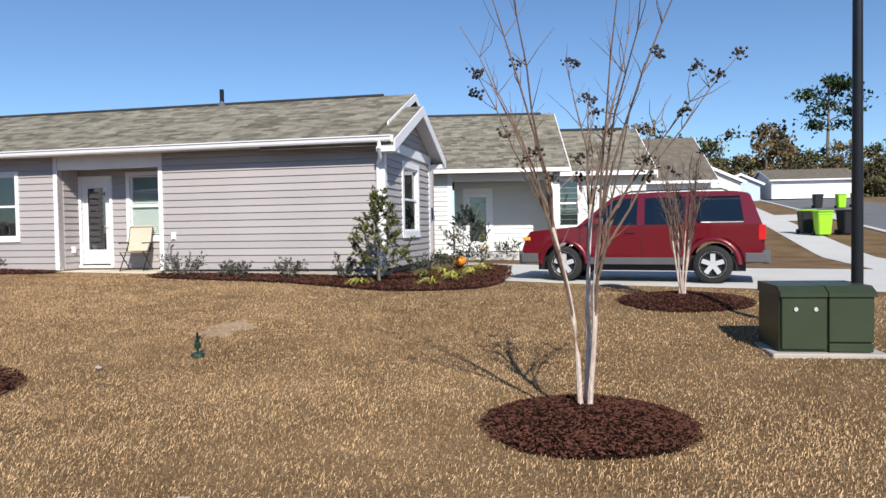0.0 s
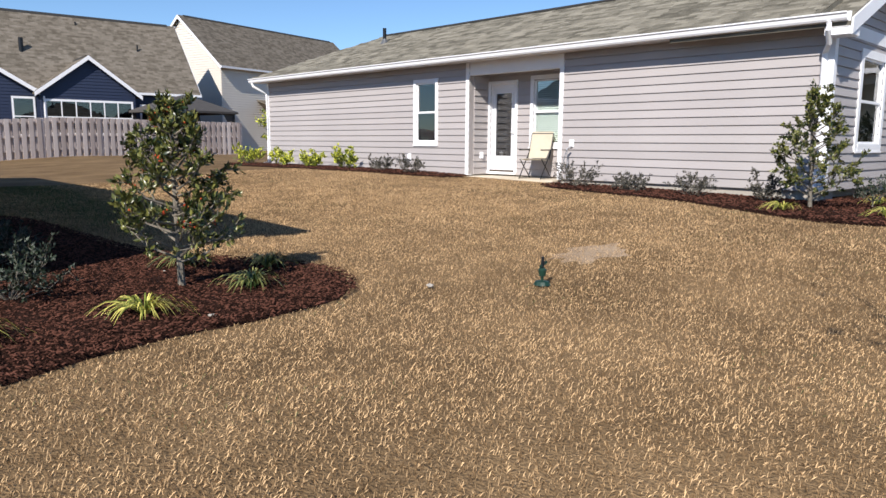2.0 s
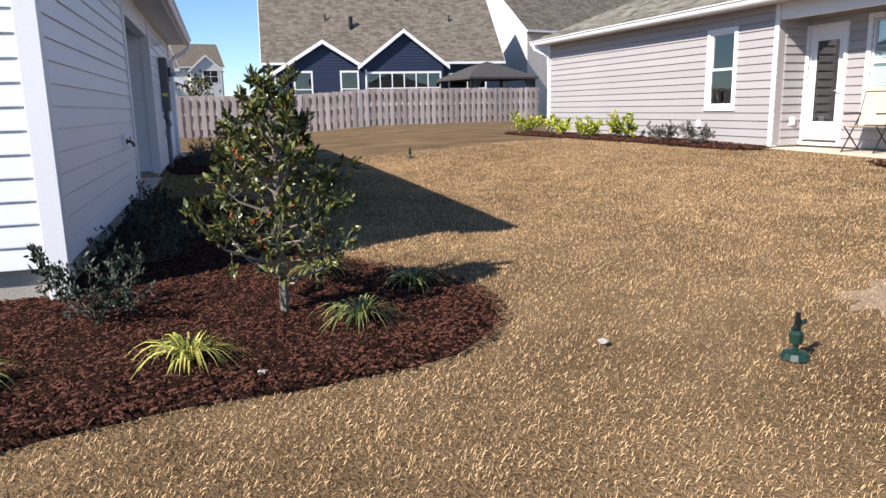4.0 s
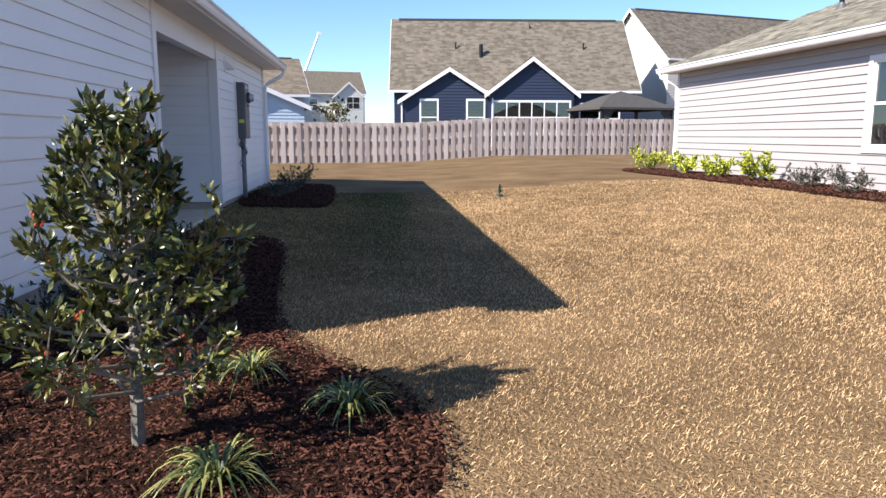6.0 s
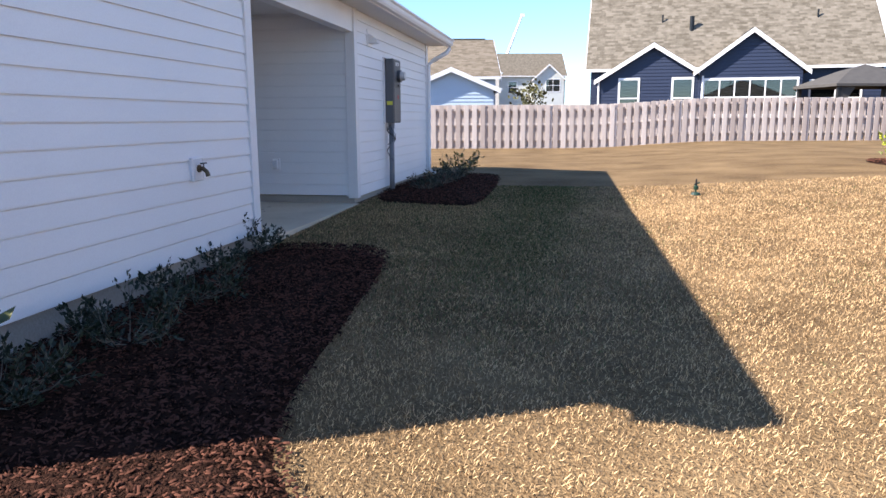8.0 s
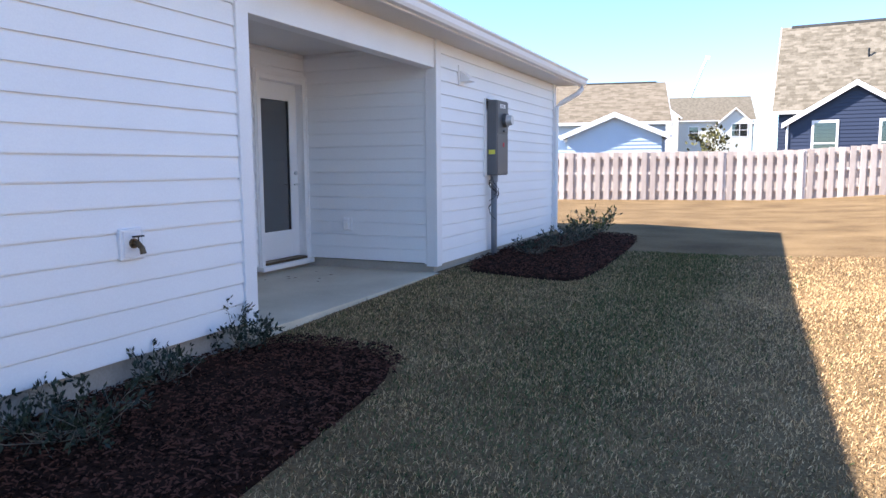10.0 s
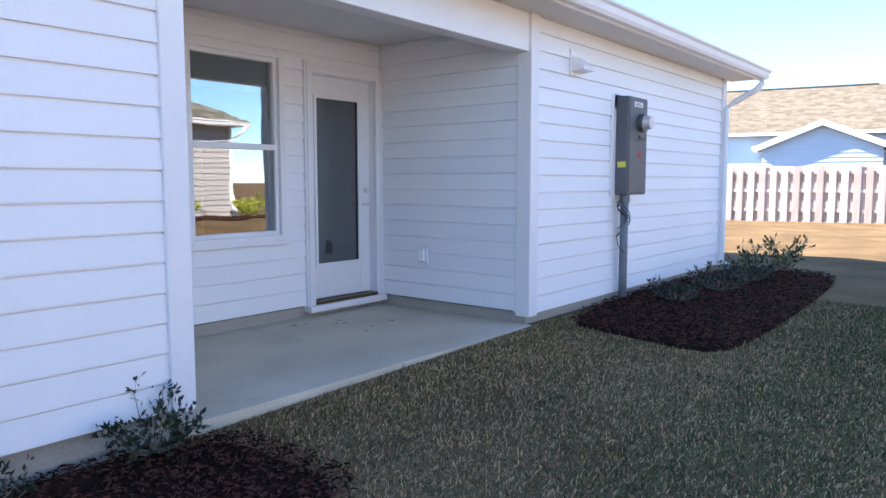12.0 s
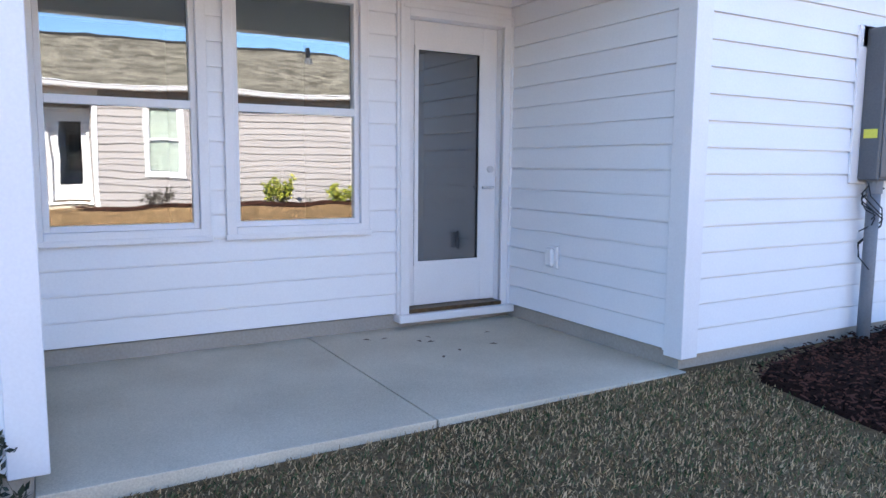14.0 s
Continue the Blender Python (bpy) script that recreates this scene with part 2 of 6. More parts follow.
def fast_mesh(name, co, corners, mat, parent=None, label="", kind="stuff"):
    """co: n x 3 array; corners: m x k array of vertex indices."""
    me = bpy.data.meshes.new(name)
    n, (m, k) = len(co), corners.shape
    me.vertices.add(n)
    me.vertices.foreach_set("co", np.asarray(co, dtype=np.float32).ravel())
    me.loops.add(m * k)
    me.loops.foreach_set("vertex_index", corners.astype(np.int32).ravel())
    me.polygons.add(m)
    me.polygons.foreach_set("loop_start", np.arange(0, m * k, k, dtype=np.int32))
    me.polygons.foreach_set("loop_total", np.full(m, k, dtype=np.int32))
    me.update(calc_edges=True)
    me.materials.append(mat)
    ob = new(name, me)
    if parent:
        ob.parent = parent
    return tagged(ob, label, kind=kind)


def thing(name, m=None, label="", category="", group="", kind=""):
    ob = new(name)
    if m is not None:
        ob.matrix_basis = m
    return tagged(ob, label, category, group, kind)


def box(bm, x0, y0, z0, x1, y1, z1, m=None, bevel=0.0):
    tmp = bmesh.new() if bevel else bm
    vs = [tmp.verts.new(v) for v in ((x0, y0, z0), (x1, y0, z0), (x1, y1, z0), (x0, y1, z0), (x0, y0, z1), (x1, y0, z1), (x1, y1, z1), (x0, y1, z1))]
    for f in ((3, 2, 1, 0), (4, 5, 6, 7), (0, 1, 5, 4), (1, 2, 6, 5), (2, 3, 7, 6), (3, 0, 4, 7)):
        tmp.faces.new([vs[i] for i in f])
    if bevel:
        bmesh.ops.bevel(tmp, geom=tmp.edges[:], offset=bevel, segments=1, affect="EDGES")
        if m is not None:
            tmp.transform(m)
        me = bpy.data.meshes.new("tmp")
        tmp.to_mesh(me)
        tmp.free()
        bm.from_mesh(me)
        bpy.data.meshes.remove(me)
    elif m is not None:
        for v in vs:
            v.co = m @ v.co
    return bm


def boxes(*bs, bevel=0.0):
    bm = bmesh.new()
    for b in bs:
        box(bm, *b, bevel=bevel)
    return bm


def pieces(name, mat, parent, bs, bevel=0.003):
    for b in bs:
        part(name, boxes(b, bevel=bevel), mat, parent)


def prism(poly, y0, y1, axes="xz"):
    """A polygon swept along the third axis from y0 to y1."""
    bm = bmesh.new()
    def at(a, b, c):
        return {"xz": (a, c, b), "yz": (c, a, b), "xy": (a, b, c)}[axes]
    a = [bm.verts.new(at(p[0], p[1], y0)) for p in poly]
    b = [bm.verts.new(at(p[0], p[1], y1)) for p in poly]
    bm.faces.new(a)
    bm.faces.new(b[::-1])
    for i in range(len(poly)):
        j = (i + 1) % len(poly)
        bm.faces.new((a[j], a[i], b[i], b[j]))
    bmesh.ops.recalc_face_normals(bm, faces=bm.faces[:])
    return bm


def tube(bm, pts, radii, seg=6, flat=1.0):
    pts = [Vector(p) for p in pts]
    if not isinstance(radii, (list, tuple)):
        radii = [radii] * len(pts)
    rings = []
    for i, p in enumerate(pts):
        d = (pts[min(i + 1, len(pts) - 1)] - pts[max(i - 1, 0)]).normalized()
        a = d.cross(Vector((0, 0, 1)))
        if a.length < 0.1:
            a = d.cross(Vector((0, 1, 0)))
        a.normalize()
        b = d.cross(a)
        rings.append([bm.verts.new(p + (a * math.cos(2 * math.pi * k / seg) + b * math.sin(2 * math.pi * k / seg) * flat) * radii[i]) for k in range(seg)])
    for r, s in zip(rings, rings[1:]):
        for k in range(seg):
            bm.faces.new((r[k], r[(k + 1) % seg], s[(k + 1) % seg], s[k]))
    bm.faces.new(rings[0][::-1])
    bm.faces.new(rings[-1])
    return bm


def cyl(bm, p, axis, r, h, seg=20, r2=None):
    axis = Vector(axis).normalized()
    return tube(bm, [Vector(p), Vector(p) + axis * h], [r, r if r2 is None else r2], seg)


def ground_z(x, y):
    k = min(max((x - 3) / 6, 0), 1)
    far = 0.062 * min(max(x - 22, 0), 58) * min(max(-y / 12, 0), 1)
    return 0.02 * max(min(y, 0), -14) + 0.26 * k * k * (3 - 2 * k) + far


# ---- large structure: frames of reference ----
TH = radians(2.4)
LOT = Matrix.Translation((10.863, .397, 0)) @ Matrix.Rotation(TH, 4, "Z")


def lot(x, y, z=0.0, rz=0.0):
    """A place in the grey house's frame."""
    return LOT @ pose(x, y, z, 0, 0, rz)


YARD = Matrix.Translation((10.17, 0, 0)) @ Matrix.Rotation(radians(11.4), 4, "Z")


def yard(x, y, z=0.0, rz=0.0):
    """A place in the frame of the fence and the houses behind it."""
    return YARD @ pose(x, y, z, 0, 0, rz)


# ground sheet
def axis_steps(stops):
    out = []
    for a, b, step in stops:
        out += list(np.arange(a, b, step))
    return out + [stops[-1][1]]


gx = axis_steps([(-900, -60, 60), (-60, -12, 6), (-12, 24, 0.75), (24, 96, 3), (96, 900, 67)])
gy = axis_steps([(-900, -60, 60), (-60, -24, 6), (-24, 30, 0.75), (30, 96, 6), (96, 900, 67)])
gv = [(x, y, ground_z(x, y)) for y in gy for x in gx]
nx = len(gx)
gf = [(j * nx + i, j * nx + i + 1, (j + 1) * nx + i + 1, (j + 1) * nx + i) for j in range(len(gy) - 1) for i in range(nx - 1)]
ground = raw("ground", gv, gf, LAWN, None, "dormant tan brown lawn", True, "structure")


# ---- houses ----
BOARD = {}


def board_mesh(length, exposure, mat):
    """One lap board: thick at its foot, thin at its head. X along, -Y outward, Z up from 0."""
    key = (round(length, 3), round(exposure, 4), mat.name)
    if key not in BOARD:
        e, l = exposure, length
        t = 0.022 if mat is WHITE_SIDING else 0.030
        v = []
        for x in (0, l):
            v += [(x, 0, 0), (x, -t, -0.009), (x, -t, 0.004), (x, -0.004, e + 0.004), (x, 0, e + 0.004)]
        n = 5
        if mat in (WHITE_SIDING, GREY_SIDING):
            g = .014 if mat is WHITE_SIDING else .018
            n, v = 7, []
            for x in (0, l):
                v += [(x, 0, -.003), (x, -t, -.003), (x, -t, .006), (x, -.010, e - g), (x, -.001, e - g), (x, -.001, e - .002), (x, 0, e - .002)]
        f = [(i, i + 1, n + i + 1, n + i) for i in range(n - 1)] + [tuple(range(n - 1, -1, -1)), tuple(range(n, 2 * n))]
        me = bpy.data.meshes.new("siding_board")
        me.from_pydata(v, [], f)
        me.update()
        me.materials.append(mat)
        BOARD[key] = me
    return BOARD[key]


SIDINGS = []


def side_wall(house, m, length, z0, z1, mat, holes=(), exposure=0.152, top=None, boards=True, thick=0.14):
    """A wall along local X with its face at Y=0 looking towards -Y; holes: (x0, z0, x1, z1). top: height at x, for gables."""
    bm = bmesh.new()
    xs = sorted({0, length, *[h[0] for h in holes], *[h[2] for h in holes]})
    for a, b in zip(xs, xs[1:]):
        cuts = sorted((h[1], h[3]) for h in holes if h[0] <= a + 1e-6 and h[2] >= b - 1e-6)
        z = z0
        for c0, c1 in cuts:
            if c0 > z:
                box(bm, a, 0, z, b, thick, c0)
            z = c1
        if z < z1:
            box(bm, a, 0, z, b, thick, z1)
    if top:
        n = 24
        poly = [(0, z1)] + [(length * i / n, max(z1 + 0.001, top(length * i / n))) for i in range(n + 1)] + [(length, z1)]
        g2 = prism(poly, 0, thick)
        me = bpy.data.meshes.new("tmp")
        g2.to_mesh(me)
        g2.free()
        bm.from_mesh(me)
        bpy.data.meshes.remove(me)
    w = part("wall", bm, mat, house)
    w.matrix_basis = m
    SIDINGS.append((w, length, z0, z1, mat, holes, exposure, top, boards))
    return w


def lay_siding():
    for w, length, z0, z1, mat, holes, e, top, as_parts in SIDINGS:
        verts, faces = [], []
        z, k = z0, 0
        zmax = z1 if not top else max(top(length * i / 40) for i in range(41))
        while z < zmax - 0.03:
            h = min(e, zmax - z)
            a, b = 0.0, length
            if top and z + h > z1:
                ok = [length * i / 200 for i in range(201) if top(length * i / 200) >= z + h * 0.6]
                if not ok:
                    break
                a, b = ok[0], ok[-1]
            spans = [(a, b)]
            for hx0, hz0, hx1, hz1 in holes:
                if hz0 < z + h - 0.02 and hz1 > z + 0.02:
                    spans = [s for sp in spans for s in ((sp[0], min(sp[1], hx0)), (max(sp[0], hx1), sp[1])) if s[1] - s[0] > 0.02]
            for s0, s1 in spans:
                if as_parts:
                    ob = new("siding_board", board_mesh(s1 - s0, h, mat))
                    ob.parent = w
                    ob.matrix_basis = pose(s0, -0.0005, z)
                else:
                    o = len(verts)
                    for x in (s0, s1):
                        verts += [(x, 0, z), (x, -0.028, z), (x, -0.002, z + h), (x, 0, z + h)]
                    faces += [(o, o + 1, o + 5, o + 4), (o + 1, o + 2, o + 6, o + 5), (o + 3, o + 2, o + 1, o), (o + 4, o + 5, o + 6, o + 7)]
            z += e
        if verts:
            raw("siding", verts, faces, mat, w, "", False, "stuff")


def shingle_roof(house, m, length, depth, pitch, mat, clip=None, row=0.14, tab=0.30, thick=0.02):
    """Courses on a slope: local X along the eave, Y up the plan from the eave, height pitch*y. clip(x, y) keeps a tab."""
    rng = random.Random(int(length * 100 + depth * 10))
    k = math.sqrt(1 + pitch * pitch)
    rows = int(depth * k / row)
    co, fc = [], []
    for r in range(rows):
        y0, y1 = r * row / k, min((r + 1.15) * row / k, depth)
        x = -rng.random() * tab
        while x < length:
            w = tab * rng.uniform(0.5, 1.5)
            a, b = max(0, x), min(length, x + w)
            x += w
            if b - a < 0.02 or (clip and not clip((a + b) / 2, (y0 + y1) / 2)):
                continue
            t = thick * rng.uniform(0.5, 1.0)
            zl, zh = pitch * y0, pitch * y1
            o = len(co)
            co += [(a + .002, y0, zl), (b - .002, y0, zl), (a + .002, y0, zl + t), (b - .002, y0, zl + t), (a + .002, y1, zh + 0.003), (b - .002, y1, zh + 0.003)]
            fc += [(o, o + 1, o + 3, o + 2), (o + 2, o + 3, o + 5, o + 4)]
    ob = fast_mesh("shingles", np.array(co), np.array(fc), mat, house)
    ob.matrix_basis = m
    return ob


def gable_roof(house, x0, x1, y0, y1, z, ridge_x, pitch, mat, over=0.4, gable_over=0.3, shingle=True, tabs=0.3, row=0.14, fascia=True, name="roof"):
    """Roof with its ridge along Y. x0..x1, y0..y1: the walls; z: the wall tops."""
    t = 0.11
    zr = z + pitch * (ridge_x - x0)
    pr = (zr - z) / (x1 - ridge_x)
    ya, yb = y0 - gable_over, y1 + gable_over
    base = boxes()
    sl = [(x0 - over, z - pitch * over), (ridge_x, zr), (x1 + over, z - pr * over), (x1 + over, z - pr * over + t), (ridge_x, zr + t), (x0 - over, z - pitch * over + t)]
    bm = prism([(p[0], p[1]) for p in sl], ya, yb)
    roof = part(name, bm, mat, house)
    if shingle:
        s1 = shingle_roof(house, Matrix.Translation((x0 - over, yb, z - pitch * over + t + .004)) @ Matrix.Rotation(-math.pi / 2, 4, "Z"), yb - ya, ridge_x - x0 + over, pitch, mat, row=row, tab=tabs)
        s2 = shingle_roof(house, Matrix.Translation((x1 + over, ya, z - pr * over + t + .004)) @ Matrix.Rotation(math.pi / 2, 4, "Z"), yb - ya, x1 - ridge_x + over, pr, mat, row=row, tab=tabs)
        part("ridge_cap", prism([(ridge_x - .14, zr + t - .14 * pitch + .02), (ridge_x, zr + t + .02), (ridge_x + .14, zr + t - .14 * pr + .02), (ridge_x + .14, zr + t - .14 * pr + .05), (ridge_x, zr + t + .06), (ridge_x - .14, zr + t - .14 * pitch + .05)], ya + .5, yb - .5), RIDGE, house)
    base.free()
    return zr


def rake(house, x0, x1, y, z, ridge_x, pitch, over, mat=TRIM, deep=0.18, thick=0.03, sign=-1):
    """White boards along a gable's two slopes."""
    zr = z + pitch * (ridge_x - x0)
    pr = (zr - z) / (x1 - ridge_x)
    for a, b, za, zb in ((x0 - over, ridge_x, z - pitch * over, zr), (ridge_x, x1 + over, zr, z - pr * over)):
        bm = prism([(a, za - deep + .115), (b, zb - deep + .115), (b, zb + .108), (a, za + .108)], y, y + sign * thick)
        part("rake_board", bm, mat, house)


def window(parent, m, w, h, blind=None, frame_mat=TRIM, glass=GLASS, casing=0.09, name="window", slats=False):
    """A double-hung window in a hole of w x h: local X along, -Y outward, origin at the hole's lower left."""
    win = new(name)
    win.parent = parent
    win.matrix_basis = m
    c = casing
    pieces("casing", frame_mat, win, ((-c, -0.045, -c, 0, 0.01, h + c), (w, -0.045, -c, w + c, 0.01, h + c), (0, -0.045, h, w, 0.01, h + c)))
    part("sill", boxes((0, -0.05, -c, w, 0.01, 0), (-c - .01, -.06, -c - .02, w + c + .01, -.046, -c + .015), bevel=0.003), frame_mat, win)
    f = 0.035
    part("sash_frame", boxes((0, -0.01, 0, f, 0.06, h), (w - f, -0.01, 0, w, 0.06, h), (f, -0.01, h - f, w - f, 0.06, h), (f, -0.01, 0, w - f, 0.06, f),
                       (f, -0.012, h / 2 - 0.025, w - f, 0.05, h / 2 + 0.025), bevel=0.003), frame_mat, win)
    part("pane", boxes((f, 0.030, h / 2 + .025, w - f, 0.034, h - f)), glass, win).visible_shadow = False
    part("pane", boxes((f, 0.012, f, w - f, 0.016, h / 2 - .025)), glass, win).visible_shadow = False
    if blind == "slats":
        bm = bmesh.new()
        z = f + 0.02
        while z < h - f:
            box(bm, f + .004, 0.046, z, w - f - .004, 0.049, z + 0.038, None)
            z += 0.045
        part("blind_slats", bm, BLIND, win, kind="stuff")
    elif blind == "roller":
        part("roller_blind", boxes((f + .005, 0.055, h * 0.80, w - f - .005, 0.065, h - f)), BLIND_DARK, win)
    # added box behind the panes, its indoor shade put into the colour
    part("unlit_room_box", boxes((-.02, 1.2, -.1, w + .02, 1.22, h + .1), (-.04, 0.145, -.1, -.02, 1.2, h + .1), (w + .02, 0.145, -.1, w + .04, 1.2, h + .1),
                           (-.02, 0.145, -.12, w + .02, 1.2, -.1), (-.02, 0.145, h + .1, w + .02, 1.2, h + .12)), ROOM_SHADE, win)
    return win


def porch_door(parent, m, w=0.91, h=2.03, c=0.10):
    d = new("door")
    d.parent = parent
    d.matrix_basis = m
    pieces("door_casing", TRIM, d, ((-c, -0.04, 0, 0, 0.02, h + c), (w, -0.04, 0, w + c, 0.02, h + c), (0, -0.04, h, w, 0.02, h + c)))
    pieces("casing_bead", TRIM, d, ((-c + .02, -0.055, 0, -c + .045, -.04, h + c), (w + c - .045, -0.055, 0, w + c - .02, -.04, h + c), (-c + .046, -.055, h + c - .045, w + c - .046, -.04, h + c - .02)), .002)
    part("threshold", boxes((-c, -0.09, -0.06, w + c, 0.05, 0.0), bevel=0.006), TRIM, d)
    part("sill_strip", boxes((0, -0.05, 0.001, w, 0.10, 0.030)), BRASS, d, "weathered bronze sill strip")
    gx0, gx1, gz0, gz1 = 0.085, w - 0.135, 0.34, h - 0.18
    pieces("stile", TRIM, d, ((0.004, 0.06, 0.035, gx0, 0.104, h - .004), (gx1, 0.06, 0.035, w - .004, 0.104, h - .004)))
    pieces("door_rail", TRIM, d, ((gx0, 0.06, 0.035, gx1, 0.104, gz0), (gx0, 0.06, gz1, gx1, 0.104, h - .004)))
    part("glazing_bead", boxes((gx0, 0.048, gz0, gx0 + .03, 0.06, gz1), (gx1 - .03, 0.048, gz0, gx1, 0.06, gz1), (gx0 + .03, 0.048, gz1 - .03, gx1 - .03, 0.06, gz1), (gx0 + .03, 0.048, gz0, gx1 - .03, 0.06, gz0 + .03)), TRIM, d)
    part("lever", tube(bmesh.new(), [(w - .06, .06, .92), (w - .06, .0, .92), (w - .16, .0, .92)], .011, 8), CHROME, d)
    part("deadbolt", cyl(bmesh.new(), (w - .06, .035, 1.06), (0, 1, 0), .026, .025, 14), CHROME, d)
    part("pane", boxes((gx0, 0.075, gz0, gx1, 0.08, gz1)), GLASS_DOOR, d)
    part("jamb", boxes((-.002, 0.0, 0, .003, .12, h), (w - .003, 0.0, 0, w + .002, .12, h), (.003, 0.0, h - .004, w - .003, .12, h + .002)), TRIM, d)
    # added box behind the door glass, coloured near black as indoor shade
    part("unlit_room_box", boxes((-.02, 1.3, 0, w + .02, 1.32, h), (-.04, 0.145, 0, -.02, 1.3, h), (w + .02, 0.145, 0, w + .04, 1.3, h), (-.02, 0.145, h, w + .02, 1.3, h + .02), (-.02, 0.145, -.02, w + .02, 1.3, 0)), ROOM_SHADE, d)
    return d, w, h


def gutter(parent, m, length):
    """Local X along, -Y outward, top at 0."""
    prof = [(0, 0), (0, -0.12), (-0.07, -0.12), (-0.09, -0.09), (-0.10, -0.04), (-0.125, -0.02), (-0.125, 0.0), (-0.118, 0), (-.112, -.02), (-0.09, -0.035), (-.065, -.112), (-.006, -.112), (-.006, 0)]
    bm = prism(prof, 0, length, "yz")
    g = part("gutter", bm, TRIM, parent)
    g.matrix_basis = m
    return g


def downspout(parent, pts, mat=TRIM):
    bm = bmesh.new()
    tube(bm, pts, 0.042, 8)
    return part("downspout", bm, mat, parent)


RZ = {"e": math.pi / 2, "w": -math.pi / 2, "s": 0.0, "n": math.pi}


def face(x, y, side):
    """Pose of a wall whose outside looks east, west, south or north; (x, y) is its left end seen from outside."""
    return Matrix.Translation((x, y, 0)) @ Matrix.Rotation(RZ[side], 4, "Z")


# white house: east wall on x = 0
WZ0, WZ1 = 0.10, 2.66
white_house = thing("house", None, "white vinyl sided single storey house with a recessed back porch", "house")
PY0 = -3.28
FY = -7.95
BY = 5.0
DEP = 1.78
# walls, seen from outside
side_wall(white_house, face(0, FY, "e"), PY0 - FY, WZ0, WZ1, WHITE_SIDING)
side_wall(white_house, face(0, 0, "e"), BY, WZ0, WZ1, WHITE_SIDING)
side_wall(white_house, face(-9, FY, "s"), 9, WZ0, WZ1, WHITE_SIDING, top=lambda x: WZ1 + .17 + 0.417 * min(x, 9 - x))
side_wall(white_house, face(0, BY, "n"), 9, WZ0, WZ1, WHITE_SIDING, top=lambda x: WZ1 + .17 + 0.417 * min(x, 9 - x))
# porch: back wall with windows and door
DR = -0.085
DX0 = -0.895
back = side_wall(white_house, face(-DEP, PY0, "e"), -PY0, WZ0 + .02, WZ1 - .06, WHITE_SIDING,
                 holes=((DX0 - PY0, WZ0, DR - PY0, 2.24), (1.145, 0.79, 2.005, 2.31), (0.065, 0.79, 0.925, 2.31)))
side_wall(white_house, face(-DEP, 0, "s"), DEP - .10, WZ0 + .02, WZ1 - .06, WHITE_SIDING)
side_wall(white_house, face(-.14, PY0, "n"), DEP - .14, WZ0 + .02, WZ1 - .06, WHITE_SIDING)
porch_door(white_house, face(-DEP, DX0, "e") @ pose(0, 0, .11), .81, 2.13)
window(white_house, face(-DEP, PY0 + 1.145, "e") @ pose(0, 0, .79), .86, 1.52, "roller", casing=.06)
window(white_house, face(-DEP, PY0 + .065, "e") @ pose(0, 0, .79), .86, 1.52, "roller", casing=.06)
part("beam", boxes((-.14, PY0, 2.345, 0.012, 0, WZ1), bevel=.004), TRIM, white_house)
part("porch_ceiling", boxes((-DEP, PY0 - .0, WZ1 - .06, -.14, 0, WZ1)), SOFFIT, white_house)
for y in (FY, PY0 - .10, 0, BY - .10):
    part("corner_board", boxes((-.10, y - (.034 if y in (FY, 0) else 0), -.14 if y == FY else WZ0 - .02, 0.040, y + .10 + (.034 if y > 0 or y == PY0 - .10 else 0), WZ1), bevel=.004), TRIM, white_house)
part("footing", boxes((-8.95, FY + .05, -0.45, -DEP - .02, BY - .05, WZ0), (-DEP - .02, FY + .05, -.45, -.03, PY0 - .02, WZ0), (-DEP - .02, .02, -.45, -.03, BY - .05, WZ0)), FOUND, white_house)
gable_roof(white_house, -9, 0, FY, BY, WZ1 + .19, -4.5, 0.417, SHINGLE, 0.42, 0.3, row=.14)
part("soffit", boxes((0.0, FY - .3, WZ1 - .0, 0.42, BY + .3, WZ1 + .012)), SOFFIT, white_house)
part("fascia", boxes((0.40, FY - .3, WZ1 - .025, 0.425, BY + .3, WZ1 + .14)), TRIM, white_house)
gutter(white_house, Matrix.Translation((0.425, FY - .3, WZ1 + .11)) @ Matrix.Rotation(math.pi / 2, 4, "Z"), BY - FY + .6)
rake(white_house, -9, 0, FY - .3, WZ1 + .19, -4.5, .417, .42)
downspout(white_house, [(0.48, BY + .1, 2.68), (0.48, BY + .1, 2.58), (.42, BY + .07, 2.50), (.14, BY + .02, 2.34), (.07, BY - .05, 2.26), (.07, BY - .05, .15), (.2, BY - .05, .06)])

slab = part("porch_slab", boxes((-DEP - .018, PY0 - .018, -.2, .04, -1.66, 0.005), (-DEP - .018, -1.652, -.2, .04, .018, 0.005), bevel=.003), CONCRETE, None, "smooth grey concrete porch slab")
tagged(slab, kind="structure")

# grey house
GZ0, GZ1 = 0.26, 2.82
GF, GB = -10.24, 6.43
GP0, GP1, GDEP = -5.07, -2.49, .66
grey_house = thing("house", LOT.copy(), "warm grey vinyl sided bungalow with white trim and brown shingle roof", "house")
side_wall(grey_house, face(0, GB, "w"), GB - GP1, GZ0, GZ1, GREY_SIDING, holes=((GB + .66, 1.01, GB + 1.36, 2.44),))
side_wall(grey_house, face(0, GP0, "w"), GP0 - GF, GZ0, GZ1, GREY_SIDING)
side_wall(grey_house, face(GDEP, GP1, "w"), GP1 - GP0, GZ0, GZ1 - .05, GREY_SIDING, holes=((.08, GZ0, .08 + .76, GZ0 + 2.09), (1.38, .98, 1.38 + .8, 2.40)))
side_wall(grey_house, face(.14, GP1, "s"), GDEP - .14, GZ0, GZ1 - .05, GREY_SIDING)
